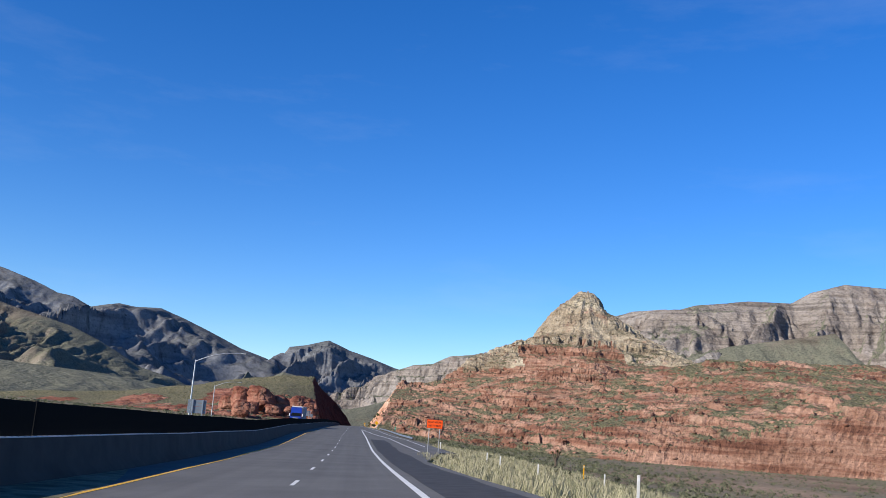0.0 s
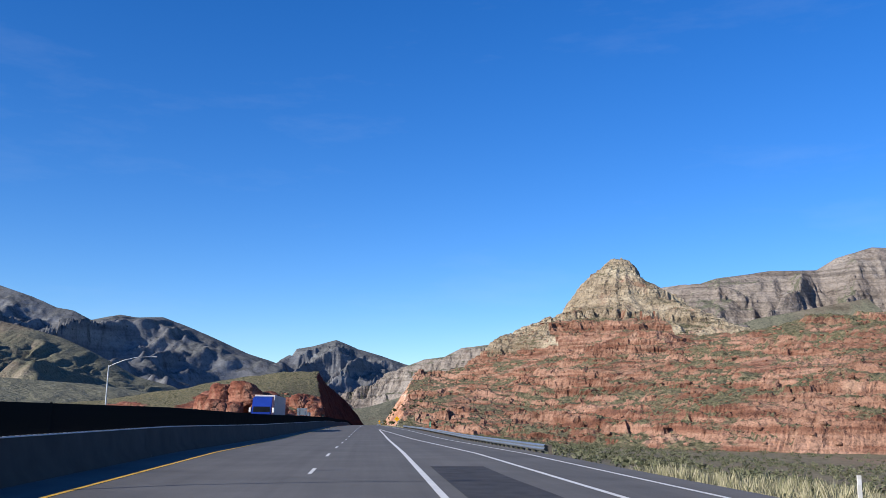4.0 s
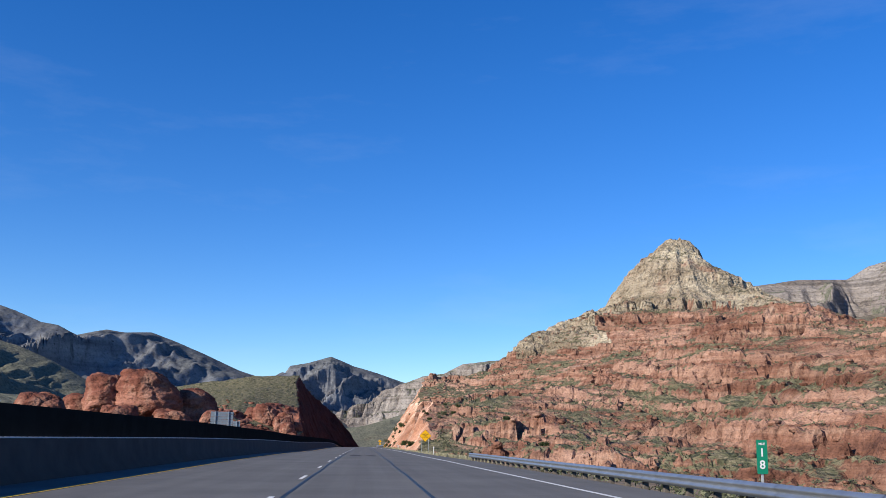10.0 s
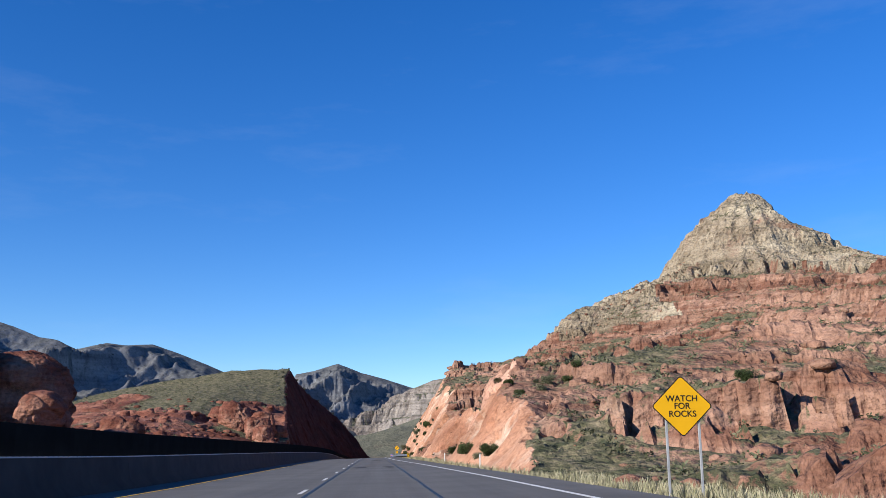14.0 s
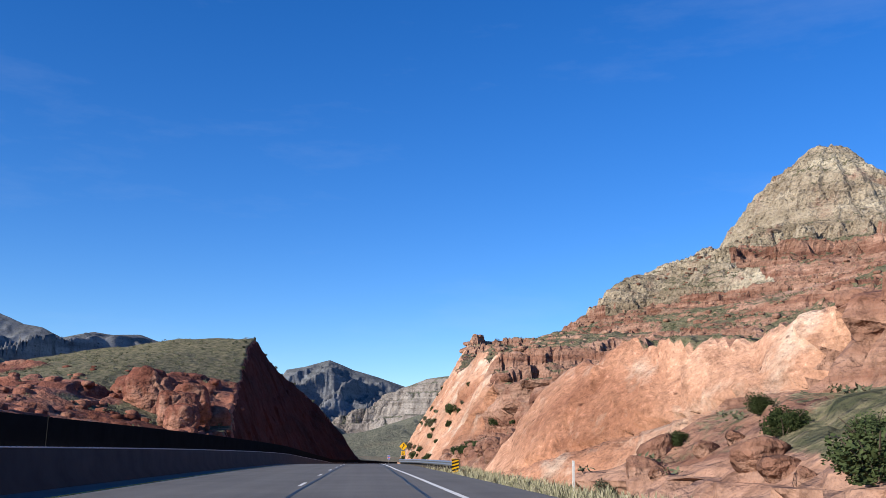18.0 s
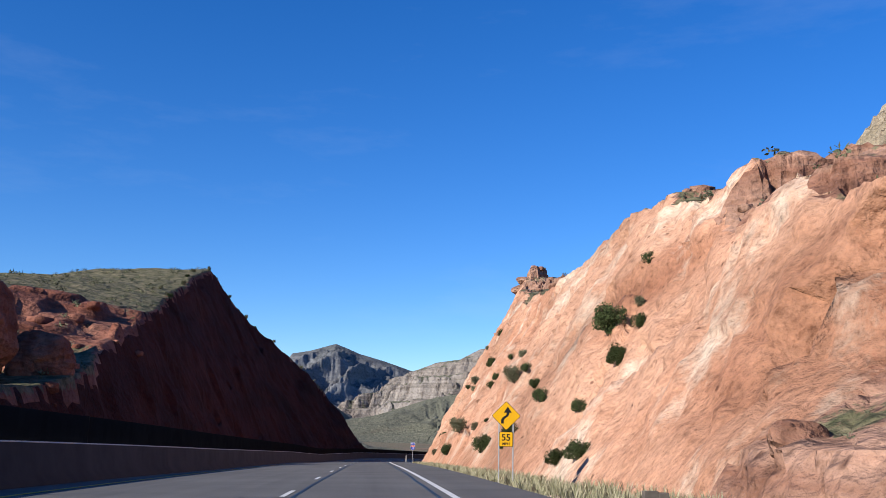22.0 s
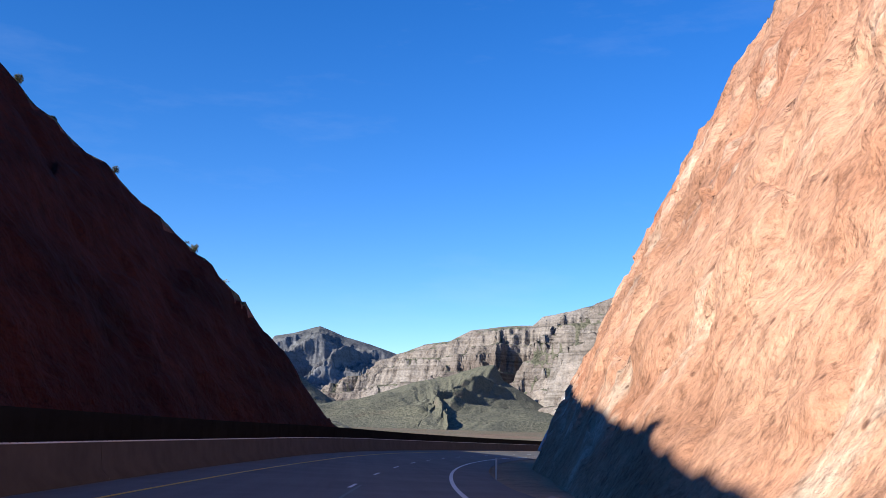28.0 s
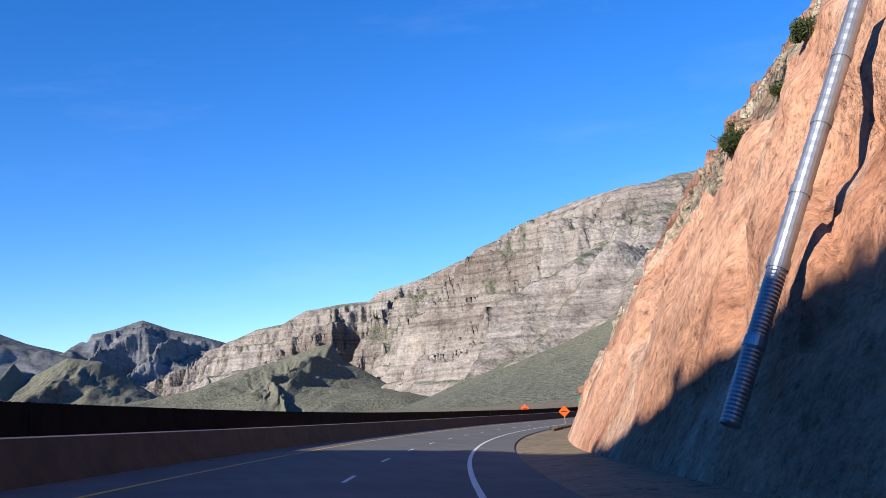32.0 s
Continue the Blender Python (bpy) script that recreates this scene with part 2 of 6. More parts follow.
# rock of the left cut face, with its deep shade put into the tones
M_SHADECUT = rock_material("shade_darkened_sandstone", [(0.0154, 0.0035, 0.0021), (0.0308, 0.0063, 0.0042), (0.0462, 0.0105, 0.0063), (0.0245, 0.0056, 0.0035)], (0.0595, 0.0175, 0.0112), SAGE, 0.10, (20, -25, 0), 1.6, 0.2, 0.3, 0.5, 0.58, 0.5)
M_DARKRED = rock_material("brown_red_sandstone", [(0.0752, 0.0271, 0.0185), (0.144, 0.0541, 0.037), (0.226, 0.102, 0.0706), (0.15, 0.0627, 0.0422)], (0.263, 0.152, 0.109), SAGE, 0.2, (14, -10, 0), 1.0, 0.25, 0.45, 0.25, 0.55, 0.45)
M_CREAM = rock_material("cream_sandstone", [(0.085, 0.066, 0.05), (0.25, 0.205, 0.142), (0.37, 0.312, 0.228), (0.225, 0.18, 0.125)], (0.28, 0.165, 0.12), SAGE, 0.05, (28, -30, 0), 0.7, 0.12, 1.6, 0.35, 0.55, 0.25)
GREYSOIL = ((0.0528, 0.0574, 0.0396), (0.125, 0.124, 0.0891), (0.185, 0.175, 0.125))
M_GREY = rock_material("grey_limestone", [(0.0759, 0.066, 0.0594), (0.158, 0.137, 0.121), (0.224, 0.198, 0.177), (0.109, 0.095, 0.0858)], (0.251, 0.208, 0.178), GREYSOIL, 0.075, (4, 5, 0), 0.08, 0.022, 5.0, 0.3, 0.57, 0.11)
# limestone of the far ranges, its tones shifted to blue to paint in distance haze
M_FAR = rock_material("haze_tinted_limestone", [(0.064, 0.069, 0.08), (0.105, 0.11, 0.121), (0.15, 0.152, 0.158), (0.085, 0.09, 0.1)], (0.2, 0.192, 0.19), ((0.05, 0.055, 0.06), (0.088, 0.093, 0.097), (0.125, 0.128, 0.128)), 0.012, (24, 25, 0), 0.05, 0.012, 2.0, 0.12, 0.62, 0.05)
M_SCRUB = rock_material("scrub_slope", [(0.0792, 0.066, 0.0528), (0.152, 0.129, 0.099), (0.205, 0.175, 0.135)], (0.224, 0.191, 0.149), GREYSOIL, 0.05, (0, 0, 0), 0.3, 0.05, 1.3, 0.5, 0.58, 0.2)


def asphalt_material():
    m, nt, b = mat("asphalt", 0.85)
    streak = noise_tex(nt, coords(nt, (1.6, 0.02, 1)), 1.0, 5)
    spots = noise_tex(nt, coords(nt), 0.25, 7, 0.65)
    base = mix(nt, 0.5, ramp(nt, streak, [(0.3, (0.0899, 0.0874, 0.0849)), (0.7, (0.133, 0.13, 0.125))]), ramp(nt, spots, [(0.3, (0.0744, 0.0725, 0.0701)), (0.65, (0.14, 0.135, 0.13))]))
    grain = noise_tex(nt, coords(nt), 60, 3)
    base = mix(nt, 0.3, base, ramp(nt, grain, [(0.3, (0.6, 0.6, 0.6)), (0.7, (1.2, 1.2, 1.2))]), "MULTIPLY")
    nt.links.new(base, b.inputs["Base Color"])
    bump(nt, b, grain, 0.3, 0.004)
    return m


M_ASPHALT = asphalt_material()
M_PATCH = plain("dark_asphalt_patch", (0.0495, 0.0482, 0.0488), 0.8, 0, 0.3, 1.5, 0.004)
M_TAR = plain("tar_seal", (0.012, 0.012, 0.013), 0.45, 0, 0.3, 2.0)
M_WHITE = plain("white_road_paint", (0.562, 0.562, 0.538), 0.6, 0, 0.18, 4.0, 0.002)
M_YELLOW = plain("yellow_road_paint", (0.62, 0.36, 0.05), 0.6, 0, 0.2, 4.0, 0.002)
# barrier concrete: the shade on its road side is put into this dark base colour
M_CONCRETE = plain("shade_dark_barrier_concrete", (0.055, 0.047, 0.041), 0.88, 0, 0.22, 0.8, 0.006)
M_SCREEN = plain("dark_glare_blades", (0.011, 0.011, 0.011), 0.85, 0, 0.3, 1.0)
M_STEEL = plain("galvanised_steel", (0.36, 0.38, 0.40), 0.42, 0.85, 0.15, 2.0)
M_PAINTSTEEL = plain("dull_steel", (0.30, 0.31, 0.32), 0.6, 0.3, 0.2, 3.0)
M_SIGNBACK = plain("grey_sign_back", (0.16, 0.19, 0.22), 0.5, 0.4, 0.1, 1.0)
M_SIGNYEL = plain("yellow_sheeting", (0.56, 0.30, 0.008), 0.45, 0, 0.05, 2.0)
M_ORANGE = plain("orange_sheeting", (0.66, 0.075, 0.012), 0.45, 0, 0.05, 2.0)
M_GREEN = plain("green_sheeting", (0.008, 0.16, 0.095), 0.45, 0, 0.05, 2.0)
M_BLUE = plain("blue_sheeting", (0.02, 0.05, 0.32), 0.45, 0, 0.05, 2.0)
M_SIGNRED = plain("red_sheeting", (0.5, 0.03, 0.03), 0.45, 0, 0.05, 2.0)
M_BLACK = plain("black_legend", (0.012, 0.012, 0.012), 0.5, 0, 0.1, 2.0)
M_LEGEND = plain("white_legend", (0.56, 0.56, 0.56), 0.5, 0, 0.05, 2.0)
M_POST = plain("white_plastic_post", (0.495, 0.488, 0.462), 0.5, 0, 0.08, 5.0)
M_WOOD = plain("weathered_post_wood", (0.10, 0.085, 0.07), 0.85, 0, 0.3, 6.0, 0.004)
M_GROUND = rock_material("desert_soil", [(0.158, 0.106, 0.0693), (0.224, 0.155, 0.102), (0.191, 0.135, 0.0891)], (0.251, 0.185, 0.125), ((0.0594, 0.0627, 0.0363), (0.152, 0.132, 0.0825), (0.238, 0.198, 0.132)), 0.5, (0, 0, 0), 1.0, 0.5, 0.06, 0.2, 0.6, 0.7)


def leaf_material(name, colour, colour2):
    m, nt, b = mat(name, 0.8)
    g = nt.nodes.new("ShaderNodeNewGeometry")
    nt.links.new(ramp(nt, g.outputs["Random Per Island"], [(0.1, colour), (0.9, colour2)]), b.inputs["Base Color"])
    return m


M_LEAF = leaf_material("bush_leaves", (0.0231, 0.0363, 0.0132), (0.0561, 0.0726, 0.0264))
M_SAGE = leaf_material("sage_leaves", (0.0561, 0.066, 0.0363), (0.145, 0.145, 0.0891))
M_GRASS = leaf_material("dry_grass", (0.172, 0.172, 0.0924), (0.37, 0.337, 0.231))
M_TWIG = plain("twig_bark", (0.0858, 0.066, 0.0495), 0.9, 0, 0.3, 8.0)

# ---- helpers for meshes ----
def mesh_from(name, verts, faces, material, smooth=True):
    me = bpy.data.meshes.new(name)
    me.from_pydata(verts, [], faces)
    me.materials.append(material)
    if smooth:
        me.polygons.foreach_set("use_smooth", np.ones(len(me.polygons), bool))
    me.update()
    return me


def grid_mesh(name, X, Y, Z, material, soil=None, smooth=True, extra=(), index=None, soft=None, marks=()):
    """A sheet from arrays of one shape; quads between neighbours; an attribute 'soil' for the material."""
    r, c = X.shape
    me = bpy.data.meshes.new(name)
    i = (np.arange(r - 1)[:, None] * c + np.arange(c - 1)[None, :]).ravel()
    quads = np.stack([i, i + 1, i + c + 1, i + c], 1)
    me.vertices.add(r * c)
    me.vertices.foreach_set("co", np.stack([X, Y, Z], -1).astype(np.float32).ravel())
    me.loops.add(quads.size)
    me.loops.foreach_set("vertex_index", quads.astype(np.int32).ravel())
    me.polygons.add(len(quads))
    me.polygons.foreach_set("loop_start", np.arange(0, quads.size, 4, dtype=np.int32))
    me.materials.append(material)
    for m in extra:
        me.materials.append(m)
    if index is not None:
        me.polygons.foreach_set("material_index", index[:-1, :-1].astype(np.int32).ravel())
    if smooth:
        me.polygons.foreach_set("use_smooth", np.ones(len(quads), bool) if soft is None else soft[:-1, :-1].ravel())
    if soil is not None:
        at = me.attributes.new("soil", "FLOAT", "POINT")
        at.data.foreach_set("value", soil.astype(np.float32).ravel())
    for key, values in marks:
        at = me.attributes.new(key, "FLOAT", "POINT")
        at.data.foreach_set("value", values.astype(np.float32).ravel())
    me.update(calc_edges=True)
    me.validate()
    return me


def part(name, bm, material, parent, label=""):
    me = bpy.data.meshes.new(name)
    bm.to_mesh(me)
    bm.free()
    me.materials.append(material)
    ob = new(name, me)
    ob.parent = parent
    if label:
        tagged(ob, label)
    return ob


def box(bm, x0, x1, y0, y1, z0, z1, bevel=0.0):
    vs = [bm.verts.new((x, y, z)) for x in (x0, x1) for y in (y0, y1) for z in (z0, z1)]
    fs = [bm.faces.new([vs[k] for k in f]) for f in ((0, 1, 3, 2), (4, 6, 7, 5), (0, 4, 5, 1), (2, 3, 7, 6), (0, 2, 6, 4), (1, 5, 7, 3))]
    if bevel:
        bmesh.ops.bevel(bm, geom=list({e for f in fs for e in f.edges}), offset=bevel, segments=1, affect="EDGES")
    return bm


def tube(bm, path, radii, sides=8, caps=True):
    rings = []
    pts = [Vector(p) for p in path]
    for i, p in enumerate(pts):
        d = (pts[min(i + 1, len(pts) - 1)] - pts[max(i - 1, 0)]).normalized()
        a = d.orthogonal().normalized()
        if abs(d.z) < 0.95:
            a = d.cross(Vector((0, 0, 1))).normalized()
        b = d.cross(a)
        r = radii[i] if isinstance(radii, (list, tuple)) else radii
        rings.append([bm.verts.new(p + r * (math.cos(2 * math.pi * k / sides) * a + math.sin(2 * math.pi * k / sides) * b)) for k in range(sides)])
    for q, w in zip(rings, rings[1:]):
        for k in range(sides):
            bm.faces.new((q[k], q[(k + 1) % sides], w[(k + 1) % sides], w[k]))
    if caps:
        bm.faces.new(rings[0][::-1])
        bm.faces.new(rings[-1])
    return bm


def plate(bm, outline, y0, y1):
    """A flat plate in the xz plane with that outline, from y0 to y1."""
    a = [bm.verts.new((x, y0, z)) for x, z in outline]
    b = [bm.verts.new((x, y1, z)) for x, z in outline]
    bm.faces.new(a)
    bm.faces.new(b[::-1])
    n = len(a)
    for k in range(n):
        bm.faces.new((a[k], b[k], b[(k + 1) % n], a[(k + 1) % n]))
    bmesh.ops.recalc_face_normals(bm, faces=bm.faces[:])
    return bm


# ---- the road's line: heading, height and bank along its length ----
S = np.arange(-400, 1400.1, 1.0)
head = np.radians(np.interp(S, [-400, 590, 612, 632, 678, 690, 702, 713, 726, 738, 750, 762, 830, 950, 1050, 1400],
                            [0, 0, 0.3, 0.7, 2.2, 3.1, 4.4, 5.9, 7.5, 9.1, 10.6, 12.1, 21, 37, 45, 45]))
grade = np.interp(S, [-400, 25, 80, 470, 600, 900, 1100], [-0.008, -0.008, 0, 0, -0.02, -0.02, 0])
CX, CY, CZ = (np.concatenate([[0], np.cumsum(v[1:])]) for v in (np.sin(head), np.cos(head), grade))
CX, CY, CZ = CX - np.interp(0, S, CX), CY - np.interp(0, S, CY), CZ - np.interp(300, S, CZ)
CZ = CZ + np.interp(S, [-400, 0, 20, 50, 85, 110, 140, 176, 200, 240, 300, 640, 700, 1400], [-0.3, -0.3, -0.35, -0.6, -0.8, -0.65, -0.42, -0.4, -0.28, -0.12, 0, 0, -0.4, -0.4])
BANK = np.tan(np.radians(np.interp(S, [-400, 0, 12, 24, 36, 48, 60, 106, 142, 240, 290, 330, 377, 436, 506, 552, 587, 632, 677, 688, 700, 711, 722, 734, 756, 900, 1100],
                                   [4.4, 4.4, 3.9, 3.4, 2.5, 2.0, 1.3, 0.9, 0.7, 1.0, 0.2, 0.2, 1.4, 1.1, 1.3, 1.0, 1.8, 1.6, 1.1, 0.4, -0.8, -1.4, -2.1, -3.0, -3.7, -3.7, 0])))


def road_point(s, u, up=0.0):
    h = np.interp(s, S, head)
    return (np.interp(s, S, CX) + u * np.cos(h), np.interp(s, S, CY) - u * np.sin(h), np.interp(s, S, CZ) + np.clip(u, -9, 4.6) * np.interp(s, S, BANK) + up)


def road_of(y):
    """The line's x and height at a given y."""
    return np.interp(y, CY, CX), np.interp(y, CY, CZ)


def strip(s, u0, u1, up, cols=2):
    """Arrays for a sheet along the road between two offsets, which may vary."""
    s = np.asarray(s, float)
    u0, u1 = np.broadcast_to(u0, s.shape), np.broadcast_to(u1, s.shape)
    k = np.linspace(0, 1, cols)
    U = u0[:, None] * (1 - k) + u1[:, None] * k
    x, y, z = road_point(s[:, None], U, up)
    return x, y, z

# ---- ground, one sheet to the horizon ----
def spaced(stops):
    """Coordinates along an axis: (start, step) pairs, the last one closes it."""
    out = [np.arange(a, b[0], d) for (a, d), b in zip(stops, stops[1:])]
    return np.concatenate(out + [[stops[-1][0]]])


def ground_height(x, y):
    cx, cz = road_of(y)
    u = x - cx
    side = np.interp(np.abs(u), [0, 9, 14, 22, 40, 90, 200, 600, 5000], [-0.35, -0.35, -0.9, -1.6, -3.0, -3.8, -3.2, -1, 6])
    side = np.where(u < 0, np.interp(-u, [0, 24, 60, 200, 5000], [-0.35, -0.35, 0.5, 1.5, 6]), side)
    rough = step(8, 20, u) + step(24, 40, -u)
    lift = 0.5 * fbm(x * 0.03, y * 0.03, 0 * x, 4, 0.5, 3) + 0.12 * fbm(x * 0.4, y * 0.4, 0 * x, 3, 0.5, 9)
    return cz + side + np.minimum(rough, 1) * lift


gx = spaced([(-5200, 260), (-1000, 60), (-160, 12), (-30, 1.5), (30, 3), (120, 15), (400, 80), (1000, 300), (5200, 1)])
gy = spaced([(-1500, 100), (-60, 4), (420, 8), (1000, 30), (1600, 150), (5000, 1)])
GX, GY = np.meshgrid(gx, gy)
GZ = ground_height(GX, GY)
soil = 0.55 + 0.35 * fbm(GX * 0.02, GY * 0.02, 0 * GX, 4, 0.5, 5)
tagged(new("ground", grid_mesh("ground", GX, GY, GZ, M_GROUND, soil)), "dry desert ground with sage scrub and pale grass", "ground", kind="structure")

# ---- carriageways ----
RIGHT_LINE = ([110, 141, 187, 250, 300, 350, 411, 450, 490, 1400], [8.0, 7.4, 6.3, 5.6, 5.2, 4.6, 3.4, 2.3, 1.75, 1.75])
YELLOW_LINE = ([0, 20, 60, 139, 165, 300, 420, 490, 580, 640, 726], [-5.7, -5.8, -6.2, -7.0, -7.2, -7.1, -7.1, -7.3, -7.6, -7.2, -6.4])
DASH_LINE = ([0, 73, 147, 195, 292, 418, 630, 728], [-1.5, -1.6, -1.75, -1.8, -1.93, -1.97, -1.75, -1.5])
RAMP_LINE = ([-30, 10, 50, 80, 110, 139, 187, 223, 247], [17, 11.5, 7.8, 6.3, 5.6, 5.0, 3.35, 2.3, 1.75])
s_all = np.arange(-60, 1250, 2.0)
edge = np.interp(s_all, [-60, 60, 100, 141, 187, 300, 411, 490, 1400], [4.0, 4.6, 9.2, 8.6, 8.0, 7.4, 5.0, 3.9, 3.9])
tagged(new("road", grid_mesh("road", *strip(s_all, -9.4, edge, 0, 24), M_ASPHALT)), "grey asphalt highway lanes with worn wheel tracks", "road", kind="structure")
s_ramp = np.arange(92, 160, 2.0)
rl = np.interp(s_ramp, *RAMP_LINE)
tagged(new("ramp_road", grid_mesh("ramp_road", *strip(s_ramp, rl - 1.0, rl + 4.6 - s_ramp * 0.006, -0.012, 8), M_ASPHALT)), "asphalt slip road that merges with the highway", "road", kind="structure")
tagged(new("road_opposite", grid_mesh("road_opposite", *strip(s_all, -20.6, -9.9, 0.15, 10), M_ASPHALT)), "grey asphalt lanes of the opposite carriageway", "road", kind="structure")
# dark worn asphalt beside the merging lane
s_p = np.arange(-20, 130, 2.0)
wob = 0.35 * fbm(s_p * 0.08, 0 * s_p, 0 * s_p, 3)
tagged(new("asphalt_patch", grid_mesh("asphalt_patch", *strip(s_p, 2.15 + 0.25 * wob, np.maximum(np.minimum(np.interp(s_p, *RAMP_LINE) - 1.3, 4.2) + wob, 2.5), 0.006, 4), M_PATCH)), "darker worn strip of asphalt in the gore", "road patch", kind="structure")


def marking(name, s, u0, u1, material, label, up=0.008):
    return tagged(new(name, grid_mesh(name, *strip(s, u0, u1, up, 2), material)), label, "road marking", kind="structure")


s_long = np.arange(-60, 1250, 2.0)
marking("edge_line_yellow", s_long, np.interp(s_long, *YELLOW_LINE) - 0.08, np.interp(s_long, *YELLOW_LINE) + 0.08, M_YELLOW, "solid yellow line along the inner edge")
s_w1 = np.arange(-60, 246, 2.0)
marking("edge_line_white", s_w1, 1.58, 1.76, M_WHITE, "solid white line beside the merging lane")
s_w2 = np.arange(90, 250, 2.0)
ru = np.interp(s_w2, *RAMP_LINE)
marking("gore_line_white", s_w2, ru, ru + 0.18, M_WHITE, "solid white line along the slip road")
s_w3 = np.arange(110, 1250, 2.0)
rr = np.interp(s_w3, *RIGHT_LINE)
marking("outer_line_white", s_w3, rr, rr + 0.16, M_WHITE, "solid white line along the outer edge")
marking("outer_line_opposite", s_long, -10.6, -10.46, M_YELLOW, "yellow line of the opposite carriageway", 0.16)
for s0 in np.arange(-47.0, 1240, 12.19):
    s_d = np.linspace(s0, s0 + 3.05, 3)
    d = new("lane_dash", grid_mesh("lane_dash", *strip(s_d, np.interp(s_d, *DASH_LINE) - 0.06, np.interp(s_d, *DASH_LINE) + 0.06, 0.008, 2), M_WHITE))
    tagged(d, "short white lane dash", "road marking", "lane dashes", "structure")
for u, a, b in ((None, 215, 700), (1.5, 250, 620)):
    s_t = np.arange(a, b, 1.0)
    w = (np.interp(s_t, *DASH_LINE) + 0.24 if u is None else u) + 0.05 * fbm(s_t * 0.15, 0 * s_t, 0 * s_t + a, 3)
    marking("tar_seam", s_t, w - 0.045, w + 0.045, M_TAR, "black tar seal along a lane joint", 0.005)
rng = random.Random(5)
for i in range(26):
    s0 = rng.uniform(60, 640)
    u0 = rng.uniform(-5.5, 1.6)
    u_t = np.linspace(0, rng.uniform(1.2, 3.2), 8)
    s_t = s0 + 0.35 * np.array([rng.uniform(-1, 1) for _ in u_t])
    rows_ = [[road_point(a + o, u0 + b, 0.005) for o in (-0.03, 0.03)] for a, b in zip(s_t, u_t)]
    A = np.array(rows_, float)
    tagged(new("tar_crack", grid_mesh("tar_crack", A[..., 0], A[..., 1], A[..., 2], M_TAR)), "black sealed crack across the lane", "road marking", kind="structure")


# dark worn places in the wheel tracks
for s0, s1, u0, u1, sd in ((317, 326, -1.2, -0.2, 1), (319, 324, 0.3, 1.1, 2), (404, 410, -1.3, -0.5, 3), (403, 408, 0.6, 1.3, 4), (449, 455, -0.4, 0.9, 5)):
    s_p = np.linspace(s0, s1, 14)
    wv = np.sin(np.linspace(0, math.pi, 14)) ** 0.5
    mid, half = (u0 + u1) / 2, (u1 - u0) / 2
    na, nb = (0.35 * fbm(s_p * 0.6, 0 * s_p + sd + q, 0 * s_p, 3) for q in (0, 9))
    tagged(new("asphalt_patch", grid_mesh("asphalt_patch", *strip(s_p, mid - half * wv + na * wv, mid + half * wv + nb * wv + 0.02, 0.006, 4), M_PATCH)), "dark worn blotch in the wheel track", "road patch", kind="structure")


